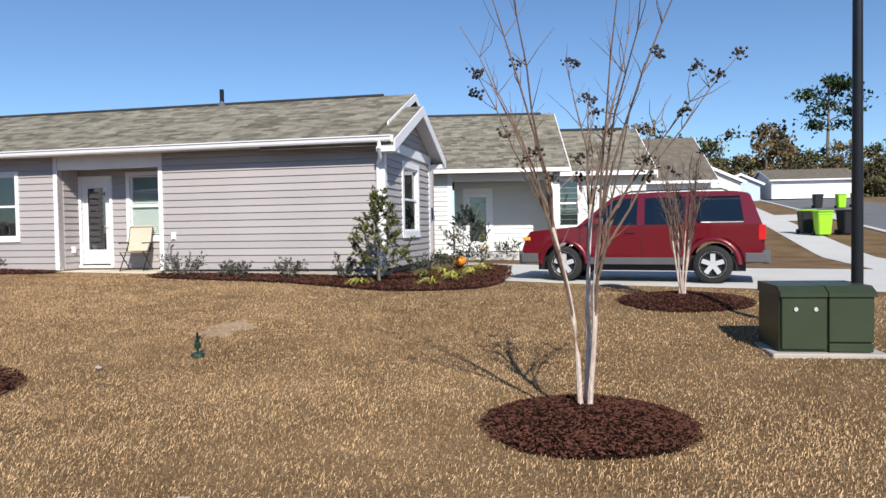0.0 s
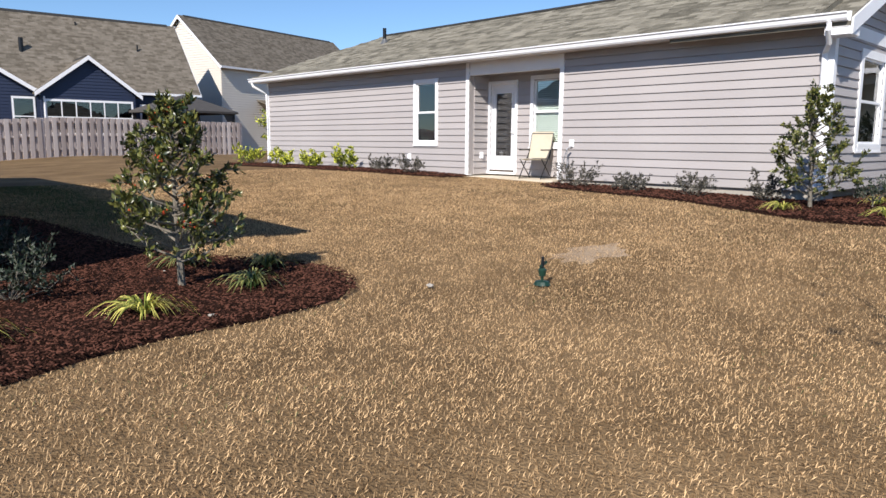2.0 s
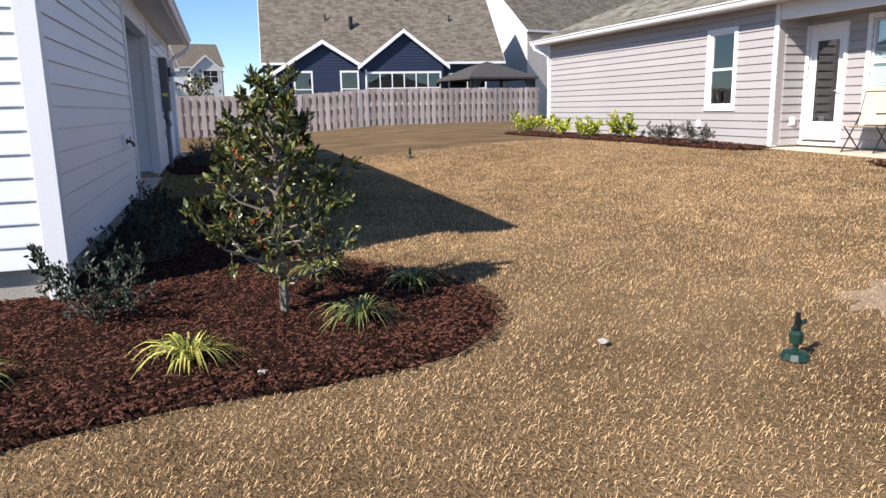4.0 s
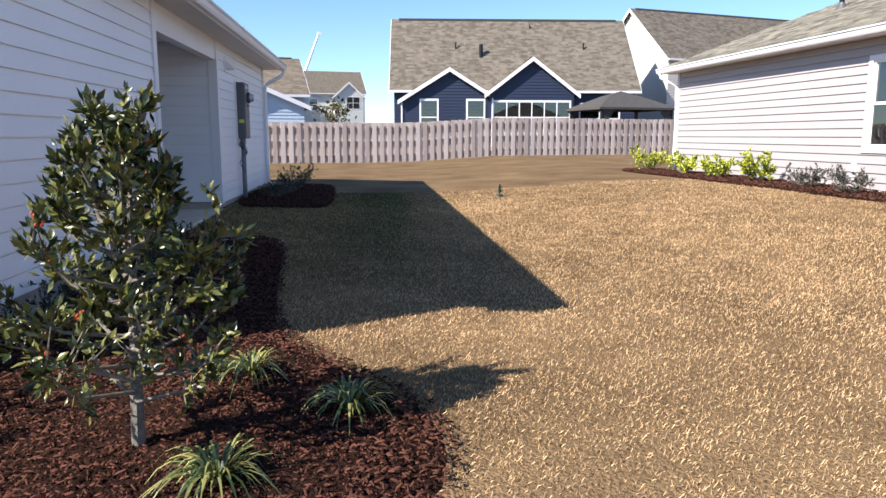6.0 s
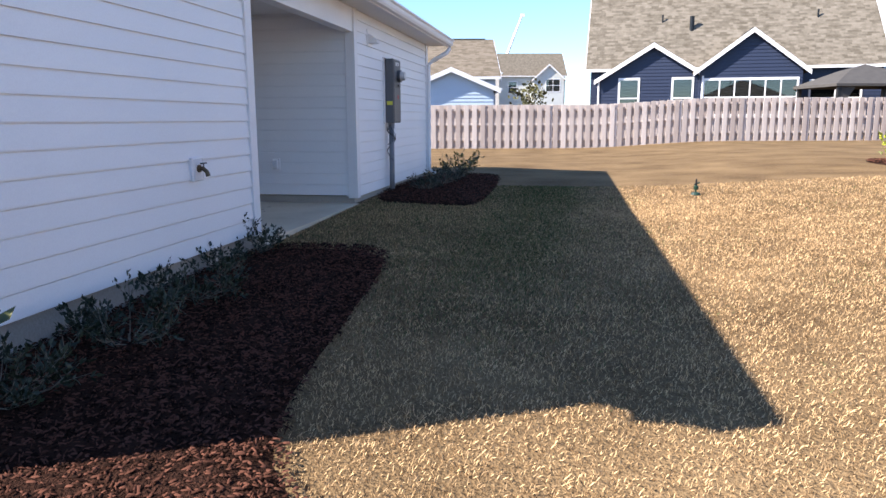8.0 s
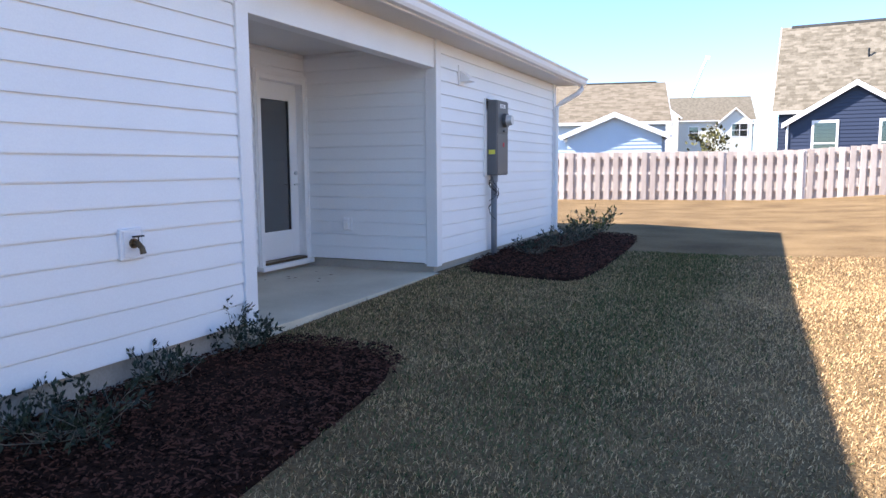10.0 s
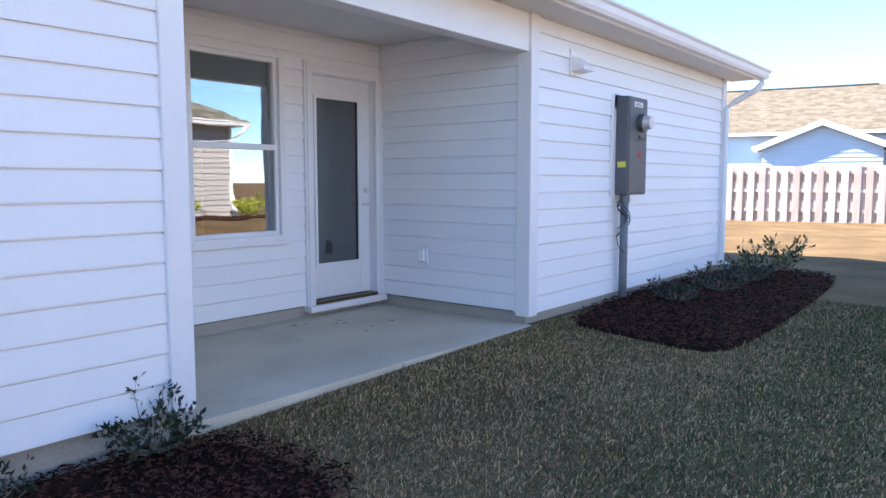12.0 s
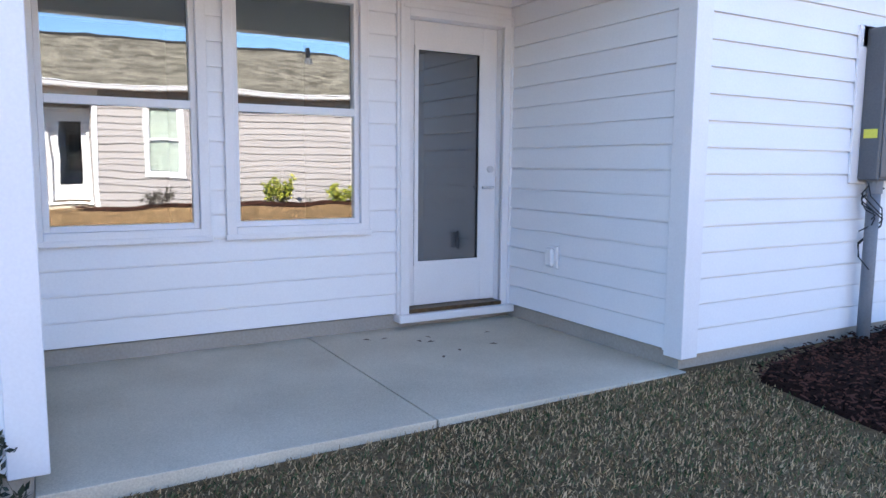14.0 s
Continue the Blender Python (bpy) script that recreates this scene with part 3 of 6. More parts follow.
side_wall(grey_house, face(GDEP, GP0, "n"), GDEP - .14, GZ0, GZ1 - .05, GREY_SIDING)
GWID = 6.0
GHIP = 2.65
side_wall(grey_house, face(GWID, GB, "n"), GWID, GZ0, GZ1, GREY_SIDING, boards=False)
side_wall(grey_house, face(GWID, -9.9, "e"), GB + 9.9, GZ0, GZ1, GREY_SIDING, boards=False)
GW = 4.0
FRONT = Matrix.Translation((0, GF, 0))
side_wall(grey_house, FRONT.copy(), GW, GZ0, GZ1, GREY_SIDING, holes=((1.42, 1.02, 2.66, 2.46),), top=lambda x: GZ1 + .17 + .43 * min(x, GW - x))
side_wall(grey_house, FRONT @ face(GW, 0, "e"), .34, GZ0, GZ1, GREY_SIDING, boards=False)
window(grey_house, face(0, -.66, "w") @ pose(0, 0, 1.01), .70, 1.43, "slats")
porch_door(grey_house, face(GDEP, GP1 - .08, "w") @ pose(0, 0, GZ0 + .06), .76, c=.075)
window(grey_house, face(GDEP, GP1 - 1.38, "w") @ pose(0, 0, .98), .8, 1.42, "slats")
window(grey_house, FRONT @ pose(1.42, 0, 1.02), 1.24, 1.44, "slats", casing=.14)
part("beam", boxes((-.012, GP0, 2.53, .14, GP1, GZ1), bevel=.004), TRIM, grey_house)
part("porch_ceiling", boxes((.14, GP0, GZ1 - .05, GDEP, GP1, GZ1)), SOFFIT, grey_house)
for y in (GF, GP0 - .1, GP1, GB - .10):
    part("corner_board", boxes((-.042, y - (.034 if y == GF else 0), GZ0 - .02, .10, y + .10, GZ1), bevel=.004), TRIM, grey_house)
part("corner_board", boxes((GW - .14, -.036, GZ0 - .02, GW + .03, .1, GZ1)), TRIM, grey_house).matrix_basis = FRONT.copy()
part("footing", boxes((GDEP + .02, -9.9, -.1, 5.9, GB - .05, GZ0), (.03, GF + .05, -.1, GDEP + .02, GP0 - .02, GZ0), (.03, GP1 + .02, -.1, GDEP + .02, GB - .05, GZ0)), FOUND, grey_house)
RX, GP = 3.0, .417
RZ0 = GZ1 + .018
RZR = RZ0 + GP * (RX + .42)
gy0, gy1 = -10.15, GB + .35
# hipped far end, plain gable near end
hv = [(-.42, gy0, RZ0), (RX, gy0, RZR), (6.42, gy0, RZ0), (-.42, gy1, RZ0), (6.42, gy1, RZ0), (RX, gy1 - GHIP, RZR)]
hv += [(x, y, z + .11) for x, y, z in hv]
hf = [(0, 1, 5, 3), (1, 2, 4, 5), (3, 5, 4), (6, 9, 11, 7), (7, 11, 10, 8), (9, 10, 11), (0, 3, 9, 6), (3, 4, 10, 9), (4, 2, 8, 10), (0, 6, 7, 1), (1, 7, 8, 2)]
raw("roof", hv, hf, SHINGLE, grey_house)
GLEN, GRUN = gy1 - gy0, RX + .42
shingle_roof(grey_house, Matrix.Translation((-.42, gy1, RZ0 + .114)) @ Matrix.Rotation(-math.pi / 2, 4, "Z"), GLEN, GRUN, GP, SHINGLE, clip=lambda x, y: x > y * GHIP / GRUN)
shingle_roof(grey_house, Matrix.Translation((6.42, gy0, RZ0 + .114)) @ Matrix.Rotation(math.pi / 2, 4, "Z"), GLEN, GRUN, GP, SHINGLE, clip=lambda x, y: x < GLEN - y * GHIP / GRUN)
part("ridge_cap", prism([(RX - .14, RZR + .08), (RX, RZR + .13), (RX + .14, RZR + .08), (RX + .14, RZR + .10), (RX, RZR + .16), (RX - .14, RZR + .10)], gy0 + .8, gy1 - GHIP), RIDGE, grey_house)
part("gable_rake", prism([(.6, RZ0 + GP * 1.02 - .06), (RX, RZR - .06), (6.45, RZ0 - .06), (6.45, RZ0 + .10), (RX, RZR + .105), (.6, RZ0 + GP * 1.02 + .10)], gy0 - .03, gy0), TRIM, grey_house)
fr = new("front_roof_frame")
fr.parent = grey_house
fr.matrix_basis = FRONT.copy()
gable_roof(fr, 0, GW, 0, 2.2, GZ1 + .10, GW / 2, .43, SHINGLE, .42, .34, name="front_roof")
rake(fr, 0, GW, -.34, GZ1 + .10, GW / 2, .43, .42, deep=.24)
fz, fp = GZ1 + .10, .43
part("rake_soffit", prism([(-.42, fz - fp * .42 - .012), (GW / 2, fz + fp * GW / 2 - .012), (GW + .42, fz - fp * .42 - .012), (GW + .42, fz - fp * .42 - .002), (GW / 2, fz + fp * GW / 2 - .002), (-.42, fz - fp * .42 - .002)], -.33, -.02), SOFFIT, fr)
for xx in (-.42, GW):
    part("eave_return", boxes((xx, -.34, GZ1 - .20, xx + .42, .02, GZ1 - .10)), TRIM, fr)
part("soffit", boxes((-.42, GF - .3, GZ1, 0, GB + .3, GZ1 + .012)), SOFFIT, grey_house)
part("fascia", boxes((-.425, GF - .33, GZ1 - .02, -.40, GB + .3, GZ1 + .12)), TRIM, grey_house)
gutter(grey_house, Matrix.Translation((-.425, GB + .3, GZ1 + .11)) @ Matrix.Rotation(-math.pi / 2, 4, "Z"), GB - GF + .6)
part("frieze_board", boxes((-.03, -.045, GZ1 - .10, GW + .03, -.001, GZ1 + .10)), TRIM, fr)
downspout(grey_house, [(-.48, GF - .05, GZ1), (-.47, GF - .05, GZ1 - .12), (-.30, GF - .02, GZ1 - .30), (-.08, GF + .1, GZ1 - .42), (-.07, GF + .1, .35), (-.25, GF + .1, .28)])
downspout(grey_house, [(-.48, GB + .15, GZ1), (-.45, GB + .12, GZ1 - .12), (-.08, GB - .05, GZ1 - .34), (-.07, GB - .05, .35), (-.25, GB - .05, .28)])
slab2 = part("porch_slab", boxes((-.16, GP0 + .01, -.1, GDEP, GP1 - .01, GZ0 - .04), bevel=.004), CONCRETE, None, "pale concrete porch slab", kind="structure")
slab2.matrix_basis = LOT.copy()


# ---- fence ----
FS = 21.25
fence = thing("fence", YARD.copy(), "weathered grey brown wooden shadowbox fence across the back lawn", "fence")
PICK = bpy.data.meshes.new("picket")
tmpb = boxes((0, 0, 0, .19, .018, 1.76), bevel=.004)
tmpb.to_mesh(PICK)
tmpb.free()
PICK.materials.append(FENCE_WOOD)
rf = random.Random(5)
nf = 0
x = -20.0
while x < 12.0:
    wx, wy, _ = yard(x, FS).translation
    z = ground_z(wx, wy)
    for side, dx in ((-0.055, 0), (0.055, .165)):
        o = new("picket", PICK)
        o.parent = fence
        o.matrix_basis = pose(x + dx + rf.uniform(-.008, .008), FS + side, z - .02 + rf.uniform(-.012, .012), 0, rf.uniform(-.4, .4), 0)
    if nf % 8 == 0:
        part("post", boxes((x + .20, FS - .03, z - .3, x + .30, FS + .05, z + 1.72), bevel=.008), FENCE_WOOD, fence)
    nf += 1
    x += .33
for zz in (.32, .93, 1.50):
    bm = bmesh.new()
    prev = None
    for i in range(41):
        xx = -20 + 32 * i / 40
        wx, wy, _ = yard(xx, FS).translation
        z = ground_z(wx, wy) + zz
        ring = [bm.verts.new(v) for v in ((xx, FS - .036, z), (xx, FS + .054, z), (xx, FS + .054, z + .085), (xx, FS - .036, z + .085))]
        if prev:
            for k in range(4):
                bm.faces.new((prev[k], prev[(k + 1) % 4], ring[(k + 1) % 4], ring[k]))
        prev = ring
    part("rail", bm, FENCE_WOOD, fence)


# ---- far houses ----
def far_window(h, m, w, hh, panes=1):
    wn = new("window")
    wn.parent = h
    wn.matrix_basis = m
    part("frame", boxes((-.1, -.05, -.1, w + .1, -.02, 0), (-.1, -.05, hh, w + .1, -.02, hh + .12), (-.1, -.05, 0, 0, -.02, hh), (w, -.05, 0, w + .1, -.02, hh),
                        *[(w * k / panes - .03, -.05, 0, w * k / panes + .03, -.02, hh) for k in range(1, panes)], (0, -.045, hh / 2 - .03, w, -.022, hh / 2 + .03)), TRIM, wn)
    part("pane", boxes((0, -.03, 0, w, -.024, hh)), GLASS_DARK, wn)


def block_house(name, m, w, d, z0, z1, siding, roofing, label, pitch=.5, ridge="x", gables=(), windows=(), over=.35, tabs=True, cat="house"):
    h = thing(name, m, label, cat)
    top = {"x": None, "y": None}
    rise = pitch * (d if ridge == "x" else w) / 2
    gx_ = lambda x: z1 + pitch * min(x, w - x)
    gy_ = lambda y: z1 + pitch * min(y, d - y)
    for mm, ln, tp in ((face(0, 0, "s"), w, gx_ if ridge == "y" else None), (face(0, d, "w"), d, gy_ if ridge == "x" else None),
                       (face(w, 0, "e"), d, gy_ if ridge == "x" else None), (face(w, d, "n"), w, gx_ if ridge == "y" else None)):
        side_wall(h, mm, ln, z0, z1, siding, top=tp, exposure=.18, boards=False)
    sub = new("roof_frame")
    sub.parent = h
    if ridge == "x":
        sub.matrix_basis = Matrix.Translation((0, d, 0)) @ Matrix.Rotation(-math.pi / 2, 4, "Z")
        a, b = d, w
    else:
        a, b = w, d
    gable_roof(sub, 0, a, 0, b, z1 + .02, a / 2, pitch, roofing, over, .3, shingle=tabs, tabs=.34, row=.16)
    for yy, sg in ((-.3, -1), (b + .3, 1)):
        rake(sub, 0, a, yy, z1 + .02, a / 2, pitch, over, sign=sg, deep=.25)
    for sgn in (0, 1):
        xx = -over - .08 if not sgn else a + over
        zz = z1 + .02 - pitch * over
        part("gutter", boxes((xx, -.3, zz - .02, xx + .08, b + .3, zz + .12)), TRIM, sub)
    for gx0, gx1, gy, gz, gp in gables:
        g = new("front_gable")
        g.parent = h
        g.matrix_basis = Matrix.Translation((gx0, gy, 0))
        gw = gx1 - gx0
        side_wall(g, face(0, 0, "s"), gw, z0, gz, siding, exposure=.18, boards=False, top=lambda x, gw=gw, gz=gz, gp=gp: gz + gp * min(x, gw - x))
        side_wall(g, face(0, -gy, "w"), -gy, z0, gz, siding, boards=False, exposure=.18)
        side_wall(g, face(gw, 0, "e"), -gy, z0, gz, siding, boards=False, exposure=.18)
        gable_roof(g, 0, gw, 0, -gy + 3.0, gz + .02, gw / 2, gp, roofing, .35, .3, shingle=tabs, tabs=.34, row=.16)
        rake(g, 0, gw, -.3, gz + .02, gw / 2, gp, .35, deep=.25)
    for wx, wy, wz, ww, wh, sd, n in windows:
        far_window(h, face(wx, wy, sd) @ pose(0, 0, wz), ww, wh, n)
    return h


NAVY = Matrix.Translation((3.98, 33.2, 0)) @ Matrix.Rotation(radians(-4), 4, "Z")
navy = block_house("house", NAVY, 15.0, 9.0, .2, 4.15, NAVY_SIDING, SHINGLE_N, "navy blue house with white trimmed gables and tall brown shingle roof", pitch=1.02,
                   gables=((.6, 6.1, -1.5, 3.35, .62), (5.75, 10.75, -1.9, 3.75, .76)),
                   windows=((1.65, -1.5, 1.3, .95, 1.95, "s", 1), (4.45, -1.5, 1.3, .95, 1.95, "s", 1), (11.6, 0, 1.4, 2.4, 1.7, "s", 2)))
far_window(navy, Matrix.Translation((6.0, -1.9, 1.4)), 4.5, 1.75, 6)
for vx, vy, vz, vh, vr in ((3.9, 2.4, 6.6, .55, .05), (5.5, 1.9, 6.1, .85, .13), (8.9, 3.9, 8.1, .35, .05), (12.2, 2.4, 6.6, .55, .05)):
    part("roof_vent", tube(bmesh.new(), [(vx, vy, vz - .3), (vx, vy, vz + vh)], vr, 10), BLACK_METAL, navy)
part("downspout", tube(bmesh.new(), [(5.9, -1.95, 3.4), (5.9, -1.95, .3)], .05, 6), TRIM, navy)
part("downspout", tube(bmesh.new(), [(.5, -1.55, 3.2), (.5, -1.55, .3)], .05, 6), TRIM, navy)

cream = block_house("house", yard(19.8, 33.5, 0, 4), 17.0, 8.6, .2, 6.6, CREAM_SIDING, SHINGLE_N, "tall cream sided two storey house with a steep brown roof", pitch=.86,
                    windows=((5.6, 0, 4.0, .95, 1.7, "s", 1), (8.6, 0, 4.0, .95, 1.7, "s", 1), (12.5, 0, 4.0, .95, 1.7, "s", 1)))
part("porch_roof", prism([(-3.2, 3.1), (0.0, 4.1), (0.0, 4.2), (-3.2, 3.2)], 3.4, 9.0, "yz"), SHINGLE_N, cream)
part("porch_fascia", boxes((3.4, -3.25, 2.95, 9.0, -3.2, 3.2)), TRIM, cream)
for px in (3.5, 6.2, 8.9):
    part("porch_post", boxes((px - .1, -3.1, .2, px + .1, -2.9, 3.0)), TRIM, cream)
block_house("house", yard(40, 40), 12, 9, .2, 6.3, PALE_SIDING, SHINGLE_N, "pale grey two storey house with a gabled end roof", pitch=.8, ridge="x", tabs=False)

tan = block_house("house", yard(-15.6, 33.0), 10.5, 9.5, .2, 3.55, BLUE_SIDING, SHINGLE_TAN, "pale blue single storey house with a tan shingle roof", pitch=.50, ridge="x",
                  windows=((7.8, 0, 1.1, 1.2, 1.5, "s", 2),))
shed = block_house("garage", yard(-9.9, 29.6), 4.4, 3.0, .1, 2.75, BLUE_SIDING, SHINGLE_TAN, "small pale blue gabled outbuilding behind the wooden fence", pitch=.42, ridge="y", cat="shed", tabs=False)
farh = block_house("house", yard(1.0, 100), 10.6, 9, .2, 7.6, PALE_SIDING, SHINGLE_N, "distant pale grey two storey house with a small front gable", pitch=.75,
                   gables=((5.8, 10.2, -1.2, 7.0, .9),), windows=((8.2 - .6, -1.2, 5.2, 2.0, 1.7, "s", 2), (2.2, 0, 5.0, 1.2, 1.6, "s", 1)), tabs=False)
block_house("house", yard(-4.6, 92), 5.6, 9, .2, 7.6, CREAM_SIDING, SHINGLE_N, "distant cream house with its gable end to the lawn", pitch=.8, ridge="y", tabs=False)

# crane boom far off
crane = thing("crane", yard(7.3, 140), "white lattice crane boom rising far behind the roofs", "crane")
part("boom", tube(bmesh.new(), [(0, 0, 0), (0, 0, 14), (2.9, 0, 21.5)], [.5, .34, .22], 6), TRIM, crane)
part("boom_tip", boxes((2.7, -.3, 21.3, 3.4, .3, 21.9)), TRIM, crane)

# gazebo
gaz = thing("gazebo", yard(12.4, 27.2), "dark fabric roofed garden gazebo behind the wooden fence", "gazebo")
gv_ = [(-2.45, -2.0, 2.75), (2.45, -2.0, 2.75), (2.45, 2.0, 2.75), (-2.45, 2.0, 2.75), (-1.0, -.5, 3.45), (1.0, -.5, 3.45), (1.0, .5, 3.45), (-1.0, .5, 3.45), (0, 0, 3.75)]
raw("canopy", gv_ + [(x, y, z - .12) for x, y, z in gv_[:4]], [(0, 1, 5, 4), (1, 2, 6, 5), (2, 3, 7, 6), (3, 0, 4, 7), (4, 5, 8), (5, 6, 8), (6, 7, 8), (7, 4, 8), (0, 9, 10, 1), (1, 10, 11, 2), (2, 11, 12, 3), (3, 12, 9, 0)], DARK_CANVAS, gaz)
for px in (-2.2, 2.2):
    for py in (-1.8, 1.8):
        part("post", boxes((px - .08, py - .08, .15, px + .08, py + .08, 2.7)), BIN_BLACK, gaz)
for px in (-2.2, 1.45):
    part("curtain", prism([(0, 2.6), (.75, 2.6), (.35, 2.0), (0, 1.5)] if px < 0 else [(.75, 2.6), (0, 2.6), (.4, 2.0), (.75, 1.5)], -1.86, -1.82), DARK_CANVAS, gaz).location = (px, 0, 0)

# house beyond the grey one, with a porch and a flag
neigh = thing("house", yard(7.4, -14.3), "pale grey sided neighbouring house with a deep front porch and flag", "house")
side_wall(neigh, face(0, 9.0, "w"), 5.6, .26, 2.95, PALE_SIDING)
side_wall(neigh, face(1.6, 3.4, "w"), 3.3, .26, 2.9, PALE_SIDING)
side_wall(neigh, face(0, 0, "s"), 9, .26, 2.95, PALE_SIDING, top=lambda x: 2.95 + .5 * min(x, 9 - x))
side_wall(neigh, face(.0, .14, "n") @ pose(-.14, 0, 0), .1, .26, 2.9, PALE_SIDING, boards=False)
gable_roof(neigh, 0, 9, 0, 9, 2.97, 4.5, .5, SHINGLE, .42, .3)
rake(neigh, 0, 9, -.3, 2.97, 4.5, .5, .42)
part("gutter", boxes((-.50, -.3, 2.78, -.42, 9.3, 2.90)), TRIM, neigh)
part("porch_beam", boxes((0, .1, 2.55, .15, 3.4, 2.95)), PALE_SIDING, neigh)
part("porch_post", boxes((-.03, .0, .2, .22, .25, 2.55), bevel=.01), TRIM, neigh)
part("corner_board", boxes((-.03, 3.4, .2, .10, 3.55, 2.95)), TRIM, neigh)
part("downspout", tube(bmesh.new(), [(-.46, .3, 2.8), (-.1, .25, 2.5), (-.08, .25, .3)], .045, 6), TRIM, neigh)
part("porch_floor", boxes((-.4, .0, 0, 1.6, 3.4, .22)), DRIVE, neigh)
dn = new("front_door")
dn.parent = neigh
dn.matrix_basis = face(1.6, 3.1, "w")
part("frame", boxes((0, -.04, .25, .1, 0, 2.4), (.9, -.04, .25, 1.0, 0, 2.4), (.1, -.04, 2.3, .9, 0, 2.4)), TRIM, dn)
part("panel", boxes((.1, -.03, .25, .9, -.01, 2.3)), TRIM, dn)
part("pane", boxes((.22, -.034, .6, .78, -.031, 2.1)), GLASS_DARK, dn)
wing = block_house("garage", yard(9.2, -17.4), 6.0, 4.0, .2, 2.95, PALE_SIDING, SHINGLE, "pale sided garage wing with white trim and brown roof", pitch=.55, ridge="y", cat="garage", windows=((-.0, 3.2, 1.1, .9, 1.5, "w", 1),), tabs=True)
flag = thing("flag", yard(7.3, -14.9, 2.5), "faded red and white striped flag hanging from an angled pole", "flag")
part("pole", tube(bmesh.new(), [(.22, .66, -.30), (-.55, 0, .35)], .015, 6), BARK_PALE, flag)
for k in range(9):
    vs_ = []
    for j in range(9):
        zz = -j * .11
        wav = .05 * math.sin(j * .8 + k * .5)
        vs_ += [(-.50 + k * .09 + zz * -.08, wav, .30 - k * .055 + zz), (-.41 + k * .09 + zz * -.08, wav, .245 - k * .055 + zz)]
    raw("stripe", vs_, [(2 * j, 2 * j + 1, 2 * j + 3, 2 * j + 2) for j in range(8)], FLAG_RED if k % 2 == 0 else FLAG_WHITE, flag)

# ---- drive, pavement, road ----
def ribbon(name, poly_l, poly_r, h, mat, label="", kind="structure", skirt=.12):
    """A paved strip between two lines of the same length, following the ground h above it."""
    v, f = [], []
    n = len(poly_l)
    for (ax, ay), (bx, by) in zip(poly_l, poly_r):
        v += [(ax, ay, ground_z(ax, ay) + h), (bx, by, ground_z(bx, by) + h), (ax, ay, ground_z(ax, ay) + h - skirt), (bx, by, ground_z(bx, by) + h - skirt)]
    for i in range(n - 1):
        a, b = 4 * i, 4 * i + 4
        f += [(a, a + 1, b + 1, b), (a, b, b + 2, a + 2), (a + 1, a + 3, b + 3, b + 1)]
    f += [(0, 2, 3, 1), (4 * n - 4, 4 * n - 3, 4 * n - 1, 4 * n - 2)]
    return raw(name, v, f, mat, None, label, False, kind)


def seg(a, b, n):
    return [(a[0] + (b[0] - a[0]) * i / n, a[1] + (b[1] - a[1]) * i / n) for i in range(n + 1)]


def lxy(u, s):
    p = lot(u, s).translation
    return (p.x, p.y)


# direction of the street
ribbon("driveway", seg((11.4, -12.3), (9.6, -19.5), 12), seg((17.0, -11.0), (15.2, -20.5), 12), .018, DRIVE, "pale concrete driveway")
ribbon("pavement", seg((3.0, -20.6), (60, -24.6), 40), seg((3.0, -19.2), (60, -23.0), 40), .012, DRIVE, "pale concrete footpath")
ribbon("driveway", seg((9.4, -20.4), (9.0, -23.4), 4), seg((15.4, -20.8), (15.6, -24.0), 4), .022, DRIVE, "pale concrete driveway apron")
ribbon("road", seg((-40, -29.6), (90, -36.0), 40), seg((-40, -21.6), (90, -28.6), 40), .006, ASPHALT, "grey asphalt street")
ribbon("kerb", seg((-40, -21.6), (90, -28.6), 40), seg((-40, -21.3), (90, -28.3), 40), .06, DRIVE, "concrete kerb")
ribbon("path", seg((11.8, -12.6), (17.5, -10.6), 6), seg((11.6, -11.6), (17.3, -9.7), 6), .014, DRIVE, "pale concrete entry path")
ribbon("driveway", seg((40, -18.6), (42, -27.0), 6), seg((46, -18.8), (48, -27.4), 6), .016, DRIVE, "pale concrete driveway")

# across the street: white bungalow, others
def street_house(x, y, rz, w, d, h, mat, label, pitch, **kw):
    return block_house("house", Matrix.Translation((x, y, ground_z(x, y) - .1)) @ Matrix.Rotation(radians(rz), 4, "Z"), w, d, 0, h, mat, SHINGLE_N, label, pitch=pitch, tabs=False, **kw)


street_house(84, -36.0, 97, 8.2, 7, 1.9, TRIM, "distant white bungalow with dark paired windows and grey roof", .33, windows=((4.3, 0, .6, .9, 1.0, "s", 2), (7.0, 0, .7, .5, .9, "s", 1)))
street_house(76, -27.6, 10, 8, 4.0, 1.9, BLUE_SIDING, "distant pale blue bungalow with gabled end and grey roof", .45)
street_house(60, -23.5, 10, 8, 5, 2.3, PALE_SIDING, "distant grey bungalow with a low brown roof", .45)
street_house(35, -18.6, 11, 8, 5, 2.6, TRIM, "white bungalow farther along the street with brown roof", .6, ridge="y")
street_house(90, -60, 100, 10, 7, 3.0, PALE_SIDING, "distant grey garage fronted house across the street", .6)


